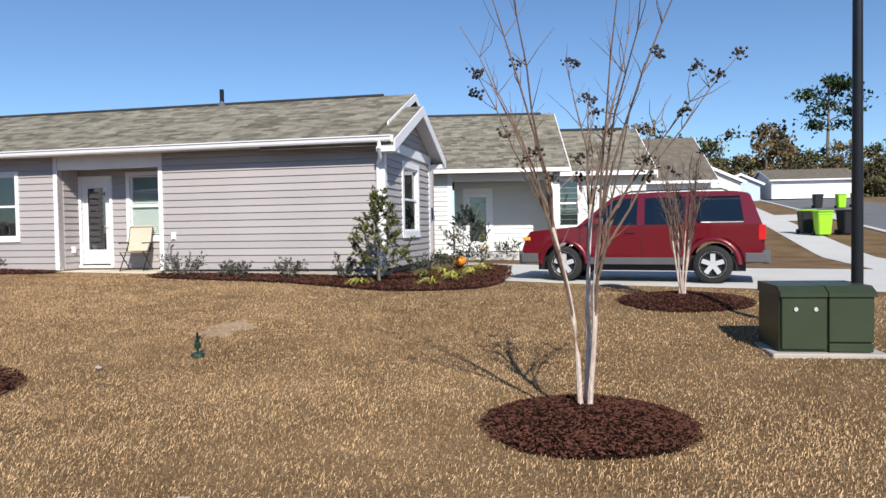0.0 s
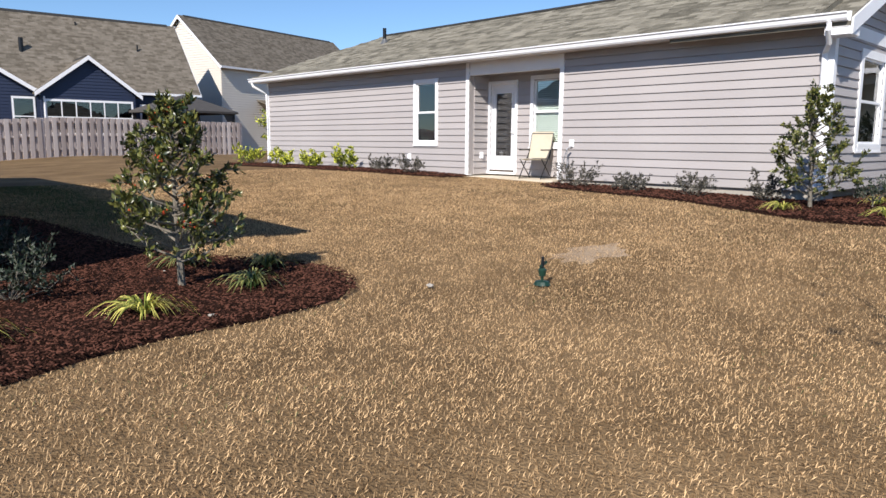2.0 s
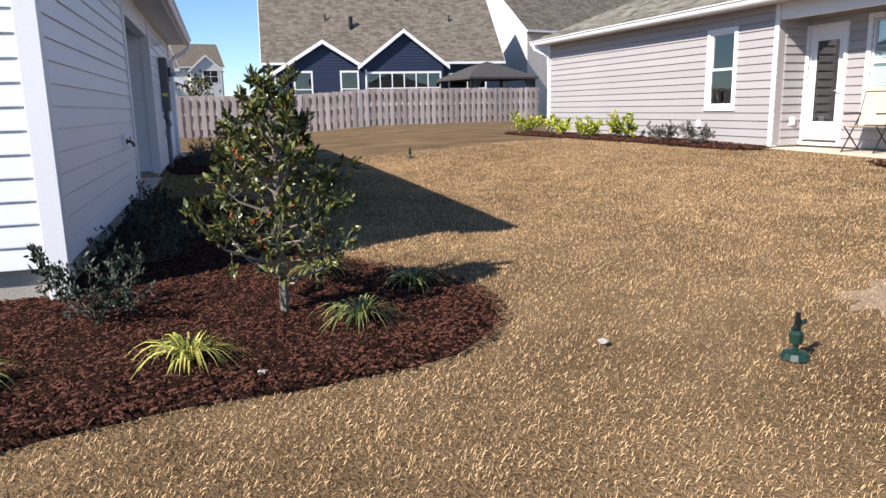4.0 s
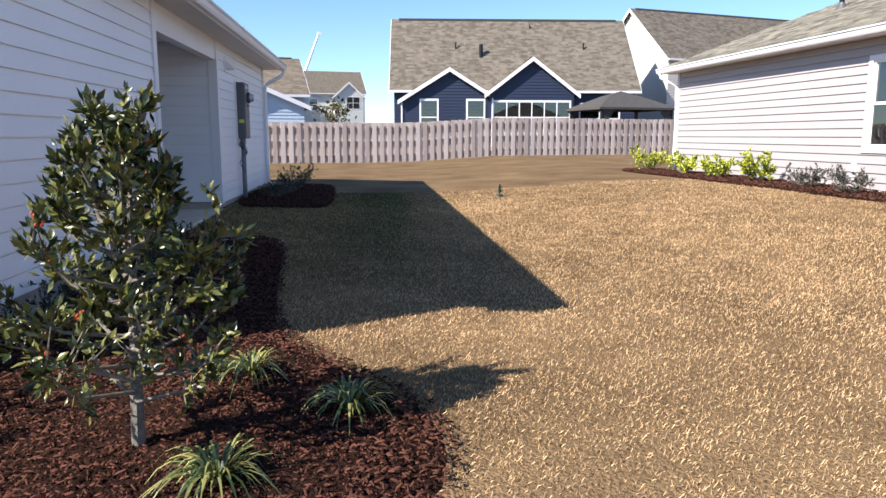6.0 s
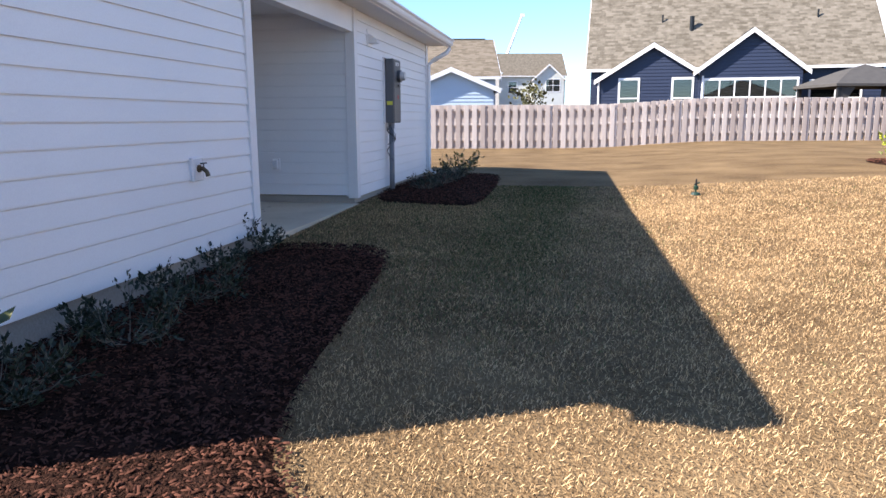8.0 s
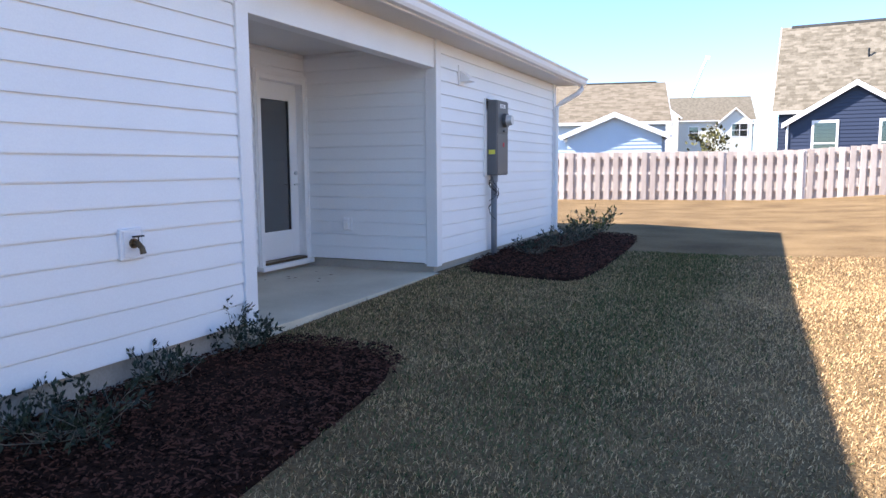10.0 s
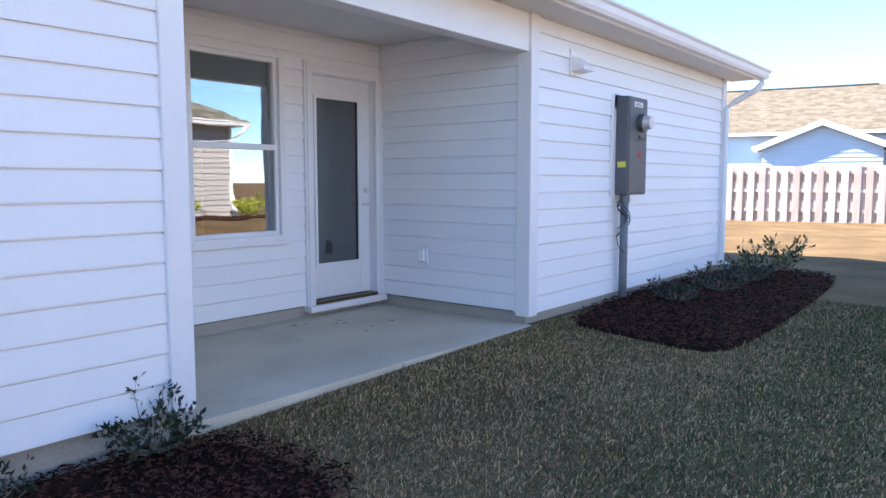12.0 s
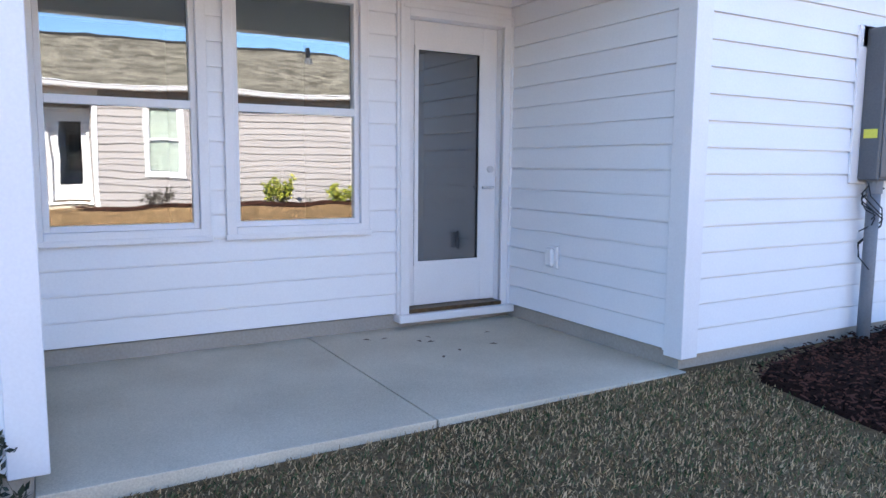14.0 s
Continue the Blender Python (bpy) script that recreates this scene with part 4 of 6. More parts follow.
# ---- vehicle ----
def wheel(parent, m, r=.345):
    w = new("wheel")
    w.parent = parent
    w.matrix_basis = m
    bm = bmesh.new()
    prof = [(.20, -.095), (r - .03, -.105), (r, -.08), (r, .08), (r - .03, .105), (.20, .095)]
    n = 28
    rings = [[bm.verts.new((q[0] * math.cos(2 * math.pi * k / n), q[1], q[0] * math.sin(2 * math.pi * k / n))) for q in prof] for k in range(n)]
    for k in range(n):
        for j in range(len(prof) - 1):
            bm.faces.new((rings[k][j], rings[k][j + 1], rings[(k + 1) % n][j + 1], rings[(k + 1) % n][j]))
    part("tyre", bm, BLACK_RUBBER, w, smooth=True)
    bm = bmesh.new()
    ro = [(.235, -.10), (.235, .02), (.215, .02), (.215, -.085)]
    rings = [[bm.verts.new((q[0] * math.cos(2 * math.pi * k / n), q[1], q[0] * math.sin(2 * math.pi * k / n))) for q in ro] for k in range(n)]
    for k in range(n):
        for j in range(4):
            bm.faces.new((rings[k][j], rings[k][(j + 1) % 4], rings[(k + 1) % n][(j + 1) % 4], rings[(k + 1) % n][j]))
    cyl(bm, (0, -.085, 0), (0, 1, 0), .055, .05, 14)
    for k in range(5):
        a = 2 * math.pi * k / 5 + .3
        rot = Matrix.Rotation(-a, 4, "Y")
        box(bm, .03, -.088, -.042, .225, -.055, .042, rot)
    part("rim", bm, CHROME, w, "silver five spoke alloy rim")
    part("brake_disc", cyl(bmesh.new(), (0, -.03, 0), (0, 1, 0), .20, .02, 20), BIN_BLACK, w)
    return w


def suv(m, paint, label, name="car"):
    """Nose towards -X, near side towards -Y; origin on the ground below the middle."""
    c = thing(name, m, label, "car")
    half = .86
    low = [(-2.20, .42), (-2.20, .62), (-2.12, .86), (-2.02, .98), (-1.15, 1.06), (-.62, 1.10), (2.10, 1.10), (2.20, .98), (2.21, .50), (2.15, .38),
           (1.86, .36), (1.78, .60), (1.60, .76), (1.35, .80), (1.10, .76), (.92, .60), (.86, .34), (-.92, .34), (-.98, .60), (-1.12, .74), (-1.36, .80), (-1.60, .74), (-1.76, .58), (-1.84, .36)]
    bm = prism(low, -half, half)
    bmesh.ops.bevel(bm, geom=[e for e in bm.edges if abs(abs(e.verts[0].co.y) - half) < 1e-5 and abs(abs(e.verts[1].co.y) - half) < 1e-5 and e.verts[0].co.y * e.verts[1].co.y > 0], offset=.045, segments=2, affect="EDGES")
    part("body", bm, paint, c)
    # cabin: pillars and roof, tapered
    def cab(p, y0, y1):
        return p
    def slab3(name, poly, ya, yb, mat, tap=.13):
        b = prism(poly, ya, yb)
        for v in b.verts:
            k = max(0, (v.co.z - 1.08) / .58)
            v.co.y *= 1 - tap * k
        return part(name, b, mat, c)
    roofp = [(-.42, 1.60), (-.30, 1.655), (.4, 1.685), (1.7, 1.665), (1.95, 1.62), (1.93, 1.575), (-.38, 1.575)]
    slab3("roof", roofp, -half + .02, half - .02, paint)
    for sgn in (-1, 1):
        ya, yb = (-half + .015, -half + .07) if sgn < 0 else (half - .07, half - .015)
        for nm, pl in (("a_pillar", [(-1.10, 1.06), (-1.0, 1.06), (-.33, 1.60), (-.45, 1.60)]), ("b_pillar", [(.02, 1.06), (.16, 1.06), (.16, 1.60), (.04, 1.60)]),
                       ("c_pillar", [(.86, 1.06), (1.08, 1.06), (1.04, 1.60), (.88, 1.60)]), ("d_pillar", [(1.88, 1.06), (2.17, 1.06), (1.97, 1.60), (1.80, 1.60)])):
            slab3(nm, pl, ya, yb, paint)
        yg = (ya + .012, ya + .018) if sgn < 0 else (yb - .018, yb - .012)
        for pl in ([(-.98, 1.08), (.02, 1.08), (.04, 1.58), (-.36, 1.58)], [(.16, 1.08), (.86, 1.08), (.88, 1.58), (.16, 1.58)], [(1.08, 1.12), (1.88, 1.12), (1.80, 1.56), (1.06, 1.56)]):
            slab3("side_window", pl, *yg, CAR_GLASS)
        for xx in (-1.05, .10, .95):
            part("door_seam", boxes((xx, sgn * half - .004 if sgn > 0 else -half - .003, .42, xx + .012, sgn * half + .003 if sgn > 0 else -half + .004, 1.08)), BIN_BLACK, c)
        for xx in (-.18, .72):
            part("door_handle", boxes((xx, -half - .04, .93, xx + .18, -half - .005, .965) if sgn < 0 else (xx, half + .005, .93, xx + .18, half + .04, .965), bevel=.008), paint, c)
        part("sill_trim", boxes((-.88, -half - .012, .34, .84, -half + .01, .47) if sgn < 0 else (-.88, half - .01, .34, .84, half + .012, .47), bevel=.006), CAR_GREY, c)
        for wx in (-1.36, 1.35):
            bm = bmesh.new()
            ring = []
            for k in range(13):
                a = math.pi * k / 12
                ring.append([(wx + rr * math.cos(a), zz_ * sgn, .35 + rr * math.sin(a)) for rr, zz_ in ((.41, half - .02), (.41, half + .035), (.47, half + .03), (.50, half - .01))])
            vv = [[bm.verts.new(p) for p in q] for q in ring]
            for q0, q1 in zip(vv, vv[1:]):
                for j in range(3):
                    bm.faces.new((q0[j], q0[j + 1], q1[j + 1], q1[j]))
            part("wheel_arch", bm, paint, c, smooth=True)
        part("mirror", boxes((-.80, sgn * (half + .10) - .08, 1.08, -.66, sgn * (half + .10) + .08, 1.24), bevel=.03), paint, c)
        wheel(c, pose(-1.36, sgn * (half - .12), .345, 0, 0, 0 if sgn < 0 else 180))
        wheel(c, pose(1.35, sgn * (half - .12), .345, 0, 0, 0 if sgn < 0 else 180))
        part("tail_light", boxes((2.10, sgn * .80 - .07, .78, 2.225, sgn * .80 + .075, 1.05), bevel=.01), RED_LENS, c)
        part("side_marker", boxes((-2.17, sgn * .82 - .05, .80, -2.02, sgn * .82 + .055, .87), bevel=.01), AMBER, c)
        part("roof_rail", tube(bmesh.new(), [(-.2, sgn * .66, 1.67), (-.1, sgn * .66, 1.71), (1.5, sgn * .66, 1.71), (1.6, sgn * .66, 1.67)], .016, 6), BIN_BLACK, c)
    part("windscreen", prism([(-1.06, 1.07), (-.44, 1.575), (-.43, 1.57), (-1.04, 1.065)], -.70, .70), CAR_GLASS, c)
    part("rear_window", prism([(2.13, 1.12), (1.97, 1.56), (1.96, 1.56), (2.12, 1.12)], -.66, .66), CAR_GLASS, c)
    part("front_bumper", boxes((-2.27, -.82, .34, -2.15, .82, .60), (-2.22, -.87, .36, -1.86, -.80, .56), (-2.22, .80, .36, -1.86, .87, .56), bevel=.02), CAR_GREY, c)
    part("rear_bumper", boxes((2.16, -.84, .36, 2.30, .84, .60), (1.88, -.875, .38, 2.26, -.80, .56), (1.88, .80, .38, 2.26, .875, .56), bevel=.02), CAR_GREY, c)
    part("underbody", boxes((-1.9, -.7, .22, 1.9, .7, .5)), BIN_BLACK, c)
    part("seat", boxes((-.35, -.6, .6, .1, -.15, 1.30), (-.35, .15, .6, .1, .6, 1.30), (.75, -.6, .6, 1.0, .6, 1.28), bevel=.05), CAR_GREY, c)
    return c


# nose to the house
cx0, cy0 = 11.51, -14.92
suv(Matrix.Translation((cx0 + .55, cy0, .30)) @ Matrix.Rotation(radians(-98), 4, "Z"), CAR_RED, "dark red boxy four door car parked on the pale driveway").location.z = ground_z(cx0, cy0) + .02
suv(Matrix.Translation((67, -41.5, ground_z(67, -41.5))) @ Matrix.Rotation(radians(-80), 4, "Z"), TRIM, "white parked car far along the street")


# ---- bins ----
def wheelie(m, col, label, lid=None):
    b = thing("wheelie_bin", m, label, "bin", "bins at the kerb")
    bm = bmesh.new()
    lo, hi = .24, .30
    v = [bm.verts.new(p) for p in ((-lo, -lo, .05), (lo, -lo, .05), (lo, lo, .05), (-lo, lo, .05), (-hi, -hi, 1.0), (hi, -hi, 1.0), (hi, hi, 1.0), (-hi, hi, 1.0))]
    for f in ((3, 2, 1, 0), (4, 5, 6, 7), (0, 1, 5, 4), (1, 2, 6, 5), (2, 3, 7, 6), (3, 0, 4, 7)):
        bm.faces.new([v[i] for i in f])
    bmesh.ops.bevel(bm, geom=bm.edges[:], offset=.03, segments=2, affect="EDGES")
    part("bin_body", bm, col, b)
    part("lid", boxes((-.33, -.34, 1.0, .33, .33, 1.06), bevel=.025), lid or col, b)
    part("rim_band", boxes((-.315, -.315, .90, .315, -.29, .97), bevel=.008), col, b)
    part("handle", tube(bmesh.new(), [(-.22, .38, 1.0), (.22, .38, 1.0)], .02, 6), col, b)
    for s_ in (-1, 1):
        part("wheel", cyl(bmesh.new(), (s_ * .27 - .03, .26, .12), (1, 0, 0), .12, .06, 14), BLACK_RUBBER, b)
    return b


def at_ground(x, y, rz=0, dz=0):
    return pose(x, y, ground_z(x, y) + dz, 0, 0, rz)


wheelie(at_ground(30.2, -22.5, -80), LIME, "lime green wheelie bin with closed lid on the pavement")
wheelie(at_ground(30.6, -23.5, -70), BIN_BLACK, "black wheelie bin with closed lid beside a lime bin")
wheelie(at_ground(31.2, -22.1, -80), BIN_BLACK, "black wheelie bin standing behind a lime bin", LIME)
for (bx, by), col, lb in (((55, -29.6), LIME, "lime green wheelie bin far along the street"), ((56, -28.3), BIN_BLACK, "black wheelie bin far along the street"), ((56.5, -31.0), LIME, "lime green wheelie bin by a distant drive"), ((50, -33), BIN_BLACK, "black wheelie bin by a distant kerb")):
    wheelie(at_ground(bx, by, -80), col, lb)

# ---- transformer and lamp post ----
tx = thing("transformer_box", Matrix.Translation((4.92, -16.10, ground_z(4.9, -16.4) + .02)) @ Matrix.Rotation(radians(-84), 4, "Z"), "olive green steel utility transformer box on a concrete pad", "utility box")
part("pad", boxes((-.10, -.08, -.12, 1.12, .80, .02), bevel=.01), FOUND, tx)
part("cabinet", boxes((0, .03, .02, .98, .72, .56), (.02, 0, .05, .50, .03, .60), (.52, 0, .12, .99, .03, .60), bevel=.008), TX_GREEN, tx)
part("cabinet_lid", prism([(-.02, .56), (-.02, .60), (.10, .66), (.76, .66), (.76, .56)], 0, .50, "yz"), TX_GREEN, tx)
part("cabinet_lid", prism([(-.02, .56), (-.02, .60), (.10, .66), (.76, .66), (.76, .56)], .512, 1.01, "yz"), TX_GREEN, tx)
for bx in (.17, .38):
    part("bolt", cyl(bmesh.new(), (bx, -.012, .44), (0, 1, 0), .022, .02, 8), CHROME, tx)
part("base_panel", boxes((.52, -.006, .03, .98, .02, .11), bevel=.004), TX_GREEN, tx)
tx.scale = (.86, 1, 1)
lamp = thing("street_lamp", at_ground(5.45, -16.92), "tall black metal street lamp post beside the green utility box", "street lamp")
part("base_collar", tube(bmesh.new(), [(0, 0, -.1), (0, 0, .10), (0, 0, .12)], [.10, .10, .065], 16), BLACK_METAL, lamp)
part("pole", tube(bmesh.new(), [(0, 0, .1), (0, 0, 2.0), (0, 0, 4.2)], [.058, .052, .045], 18), BLACK_METAL, lamp)
part("lantern", tube(bmesh.new(), [(0, 0, 4.2), (0, 0, 4.3), (0, 0, 4.7), (0, 0, 4.8)], [.05, .16, .22, .05], 12), BLACK_METAL, lamp)

# ---- plants ----
def leaf_cloud(points, dirs, size, rng, wide=.45, up=.3, fold=.25, curl=0.0):
    """Leaves of four triangles each, at points, towards dirs."""
    n = len(points)
    P = np.array(points)
    D = np.array(dirs) + rng.normal(0, .45, (n, 3)) + np.array([0, 0, up])
    D /= np.linalg.norm(D, axis=1)[:, None]
    R = rng.normal(0, 1, (n, 3))
    S = np.cross(D, R)
    S /= np.linalg.norm(S, axis=1)[:, None] + 1e-9
    U = np.cross(S, D)
    L = (size * rng.uniform(.6, 1.25, n))[:, None]
    w = L * wide
    a, tip = P, P + D * L + U * (-L * curl)
    mid = P + D * L * .5 - U * (L * fold * wide)
    l_, r_ = P + D * L * .45 + S * w * .5, P + D * L * .45 - S * w * .5
    co = np.stack([a, l_, tip, r_, mid], 1).reshape(-1, 3)
    base = (np.arange(n) * 5)[:, None]
    tri = np.concatenate([base + np.array(t) for t in ((0, 4, 1), (1, 4, 2), (2, 4, 3), (3, 4, 0))], 0)
    return co, tri


def shrub(name, m, height, radius, leaf, wood, leaves, size, label, seed, shape="cone", stems=14, wide=.45, group="", berries=0, trunk_h=.12, cat="shrub", bare=0.0, r0=.018, skirt=0.25, kind_up=.3):
    rng = np.random.default_rng(seed)
    t = thing(name, m, label, cat, group)
    stick, tips, singles = bmesh.new(), [], []
    tk = bmesh.new()
    lean = rng.normal(0, .02, 2)
    top = height * .97
    if shape == "cone":
        pts = [(lean[0] * k, lean[1] * k, top * k / 5) for k in range(6)]
        pts[0] = (0, 0, -.05)
        tube(tk, pts, [r0 * 1.3, r0 * 1.1, r0 * .8, r0 * .6, r0 * .4, r0 * .15], 7)
    else:
        tube(tk, [(0, 0, -.05), (0, 0, height * .25)], [r0 * 1.2, r0 * .8], 6)
    for i in range(stems):
        a = i * 2.4 + rng.uniform(-.4, .4)
        if stems > 30:
            stick = bmesh.new()
            singles.append(stick)
        if shape == "cone":
            k = (i + .5) / stems
            zb = trunk_h + (height - trunk_h) * (k ** 1.05) * .82
            prof = (min(1, (k + .14) / skirt) if k < skirt else (1 - (k - skirt) / (1 - skirt)) ** 1.05)
            ln = radius * (.18 + .82 * prof) * rng.uniform(.75, 1.12)
            rise = ln * rng.uniform(.25, .75) + .08 * height * k
            s0 = Vector((0, 0, zb))
        else:
            ln = radius * rng.uniform(.55, 1.05)
            rise = height * rng.uniform(.45, .98) * (1.12 - .35 * ln / radius)
            zb = 0.02
            s0 = Vector((0, 0, zb))
        e = s0 + Vector((math.cos(a) * ln, math.sin(a) * ln, rise))
        mid = s0.lerp(e, .5) + Vector((math.cos(a) * ln * .12, math.sin(a) * ln * .12, -rise * .12))
        tube(stick, [s0, mid, e], [r0 * .45, r0 * .3, r0 * .12], 5)
        for j in range(5):
            f = rng.uniform(.35, 1)
            p = (s0.lerp(mid, f * 2) if f < .5 else mid.lerp(e, f * 2 - 1))
            b = p + Vector(rng.normal(0, 1, 3)).normalized() * ln * .32 + Vector((0, 0, .1 * ln))
            tube(stick, [p, b], [r0 * .22, r0 * .08], 4)
            tips.append((p, b))
        tips.append((mid, e))
        tips.append((mid, e))
    if shape == "cone":
        for k in range(4):
            tips.append((Vector((0, 0, height * .75)), Vector((lean[0] * 5, lean[1] * 5, height * (.9 + .03 * k)))))
    part("trunk", tk, wood, t)
    if stems > 30:
        for bm in singles:
            part("branch", bm, wood, t)
    else:
        part("twig_mass", stick, wood, t, kind="stuff")
    P, D = [], []
    for i in range(leaves):
        p, e = tips[rng.integers(len(tips))]
        if bare and rng.random() < bare and p.z < height * .3:
            continue
        f = rng.beta(2.2, 1.0)
        q = p.lerp(e, f) + Vector(rng.normal(0, .012, 3))
        P.append(q)
        D.append((e - p).normalized() * .7)
    co, tri = leaf_cloud(P, D, size, rng, wide=wide, up=kind_up)
    fast_mesh("leaves", co, tri, leaf, t)
    if berries:
        bb = bmesh.new()
        for i in range(berries):
            p, e = tips[rng.integers(len(tips))]
            q = p.lerp(e, .75)
            for j in range(rng.integers(4, 9)):
                mm = Matrix.Translation(q + Vector(rng.normal(0, .012, 3)))
                bmesh.ops.create_icosphere(bb, subdivisions=1, radius=.0075, matrix=mm)
        part("berries", bb, BERRY, t, kind="stuff")
    return t


def strap_plant(m, leaf, label, seed, n=90, ln=.34, group="strappy clumps in the mulch"):
    rng = random.Random(seed)
    t = thing("lily_grass", m, label, "plant", group)
    v, f = [], []
    for i in range(n):
        a = rng.random() * 2 * math.pi
        L = ln * rng.uniform(.6, 1.15)
        out = rng.uniform(.35, 1.0)
        w = rng.uniform(.004, .007)
        sx, sy = -math.sin(a) * w, math.cos(a) * w
        bx, by = math.cos(a) * .03 * rng.random(), math.sin(a) * .03 * rng.random()
        o = len(v)
        for k in range(6):
            q = k / 5
            r = L * out * q * (1 - .08 * q)
            z = L * (q * 1.05 - q * q * (.55 + .55 * out))
            ww = 1 - q ** 3 * .9
            v += [(bx + math.cos(a) * r + sx * ww, by + math.sin(a) * r + sy * ww, max(z, .008)), (bx + math.cos(a) * r - sx * ww, by + math.sin(a) * r - sy * ww, max(z, .008) + .002)]
        f += [(o + 2 * k, o + 2 * k + 1, o + 2 * k + 3, o + 2 * k + 2) for k in range(5)]
    raw("blades", v, f, leaf, t, "", False, "stuff")
    return t


# mulch beds
def inside(poly, x, y):
    c, n = False, len(poly)
    for i in range(n):
        (x1, y1), (x2, y2) = poly[i], poly[(i + 1) % n]
        if (y1 > y) != (y2 > y) and x < (x2 - x1) * (y - y1) / (y2 - y1) + x1:
            c = not c
    return c


def smooth_poly(pts, n=3):
    for _ in range(n):
        out = []
        for i in range(len(pts)):
            a, b = pts[i], pts[(i + 1) % len(pts)]
            out += [(a[0] * .75 + b[0] * .25, a[1] * .75 + b[1] * .25), (a[0] * .25 + b[0] * .75, a[1] * .25 + b[1] * .75)]
        pts = out
    return pts


BEDS = []


def bed(poly, label, rise=.05, chips=6000, seed=1, size=.035, smooth=2, mound=0.0):
    rng = random.Random(seed)
    poly = smooth_poly(poly, smooth) if smooth else poly
    BEDS.append(poly)
    cxm = sum(p[0] for p in poly) / len(poly)
    cym = sum(p[1] for p in poly) / len(poly)
    v, f = [], []
    n = len(poly)
    rings = (1.0, .96, .82, .6, .3)
    for k, s_ in enumerate(rings):
        for x, y in poly:
            px, py = cxm + (x - cxm) * s_, cym + (y - cym) * s_
            h = (-.02, rise * .5, rise, rise + mound * .5, rise + mound)[k]
            v.append((px, py, ground_z(px, py) + h + rng.uniform(-.008, .008)))
    v.append((cxm, cym, ground_z(cxm, cym) + rise + mound))
    for k in range(len(rings) - 1):
        for i in range(n):
            j = (i + 1) % n
            f.append((k * n + i, k * n + j, (k + 1) * n + j, (k + 1) * n + i))
    k = len(rings) - 1
    for i in range(n):
        f.append((k * n + i, k * n + (i + 1) % n, len(v) - 1))
    b = raw("mulch_bed", v, f, MULCH, None, label, True)
    tagged(b, label, "mulch bed", "", "stuff")
    x0, x1 = min(p[0] for p in poly), max(p[0] for p in poly)
    y0, y1 = min(p[1] for p in poly), max(p[1] for p in poly)
    r = np.random.default_rng(seed)
    pts = []
    while len(pts) < chips:
        x, y = rng.uniform(x0, x1), rng.uniform(y0, y1)
        ox, oy = (x + rng.gauss(0, .02), y + rng.gauss(0, .02))
        if inside(poly, x, y):
            dd = max(abs((x - cxm)), abs(y - cym))
            pts.append((ox, oy, ground_z(ox, oy) + rise * .9))
    P = np.array(pts)
    if mound:
        q = np.hypot((P[:, 0] - cxm) / (x1 - x0) * 2, (P[:, 1] - cym) / (y1 - y0) * 2)
        P[:, 2] += np.clip((1.02 - q) / .7, 0, 1) * mound - np.clip(q - .85, 0, 1) * rise * 2 + .006
    m_ = len(P)
    ang = r.uniform(0, 2 * np.pi, m_)
    D = np.stack([np.cos(ang), np.sin(ang), r.normal(.15, .25, m_)], 1)
    S = np.stack([-np.sin(ang), np.cos(ang), r.normal(0, .3, m_)], 1)
    L = (size * r.uniform(.3, 1.5, m_))[:, None]
    W = (size * r.uniform(.12, .35, m_))[:, None]
    up = np.array([0, 0, 1]) * (size * .22)
    P[:, 2] += r.uniform(0, .012, m_)
    co = np.stack([P - D * L / 2 - S * W / 2, P + D * L / 2 - S * W / 2, P + D * L / 2 + S * W / 2, P - D * L / 2 + S * W / 2, P + up + D * L * .3, P + up - D * L * .3], 1).reshape(-1, 3)
    base = (np.arange(m_) * 6)[:, None]
    tri = np.concatenate([base + np.array(t) for t in ((0, 1, 4), (0, 4, 5), (1, 2, 4), (2, 3, 5), (2, 5, 4), (3, 0, 5))], 0)
    ch = fast_mesh("mulch_chips", co, tri, CHIP, None, "dark red brown shredded bark chips")
    tagged(ch, "dark red brown shredded bark chips lying on the bed", "mulch")
    return b


bed([(-5.0, -7.9), (-5.0, -10.6), (-2.0, -10.75), (-.5, -10.5), (.6, -10.05), (1.6, -10.0), (2.35, -9.8), (2.75, -9.2), (2.75, -8.5), (2.2, -7.7), (1.75, -7.0), (1.6, -5.4), (1.4, -3.2), (.6, -3.05), (.0, -3.2), (-.02, -5.5), (-.02, -7.9)],
    "dark red brown mulch bed round the white house corner", .04, 60000, 3, .030, 2)
bed([(-.02, .3), (-.02, 5.3), (.9, 5.6), (1.55, 5.2), (1.72, 2.5), (1.75, .2), (1.55, -.12), (.9, .05)], "dark mulch bed along the shaded white wall", .04, 9000, 4, .034, 2)
bed([lxy(-.02, 6.7), lxy(-.9, 7.3), lxy(-1.7, 6.4), lxy(-1.5, 3), lxy(-1.45, -1), lxy(-1.0, -3.1), lxy(-.02, -2.7)], "mulch bed with yellow shrubs along the grey house", .04, 6000, 5, .05, 2)
bed([lxy(-.02, -5.3), lxy(-1.2, -5.3), lxy(-1.5, -6.6), lxy(-1.6, -8.6), lxy(-2.3, -9.9), lxy(-2.9, -11.3), lxy(-2.0, -12.7), lxy(.2, -12.8), lxy(2.6, -12.5), lxy(4.8, -12.3), lxy(4.8, -11.2), lxy(.4, -10.3)], "curved mulch bed at the grey house corner", .04, 12000, 6, .05, 2)


def ring_bed(x, y, r, label, seed, chips, mound):
    bed([(x + r * math.cos(a) * (1 + .05 * math.sin(3 * a)), y + r * math.sin(a)) for a in [2 * math.pi * k / 16 for k in range(16)]], label, .03, chips, seed, .032, 1, mound)


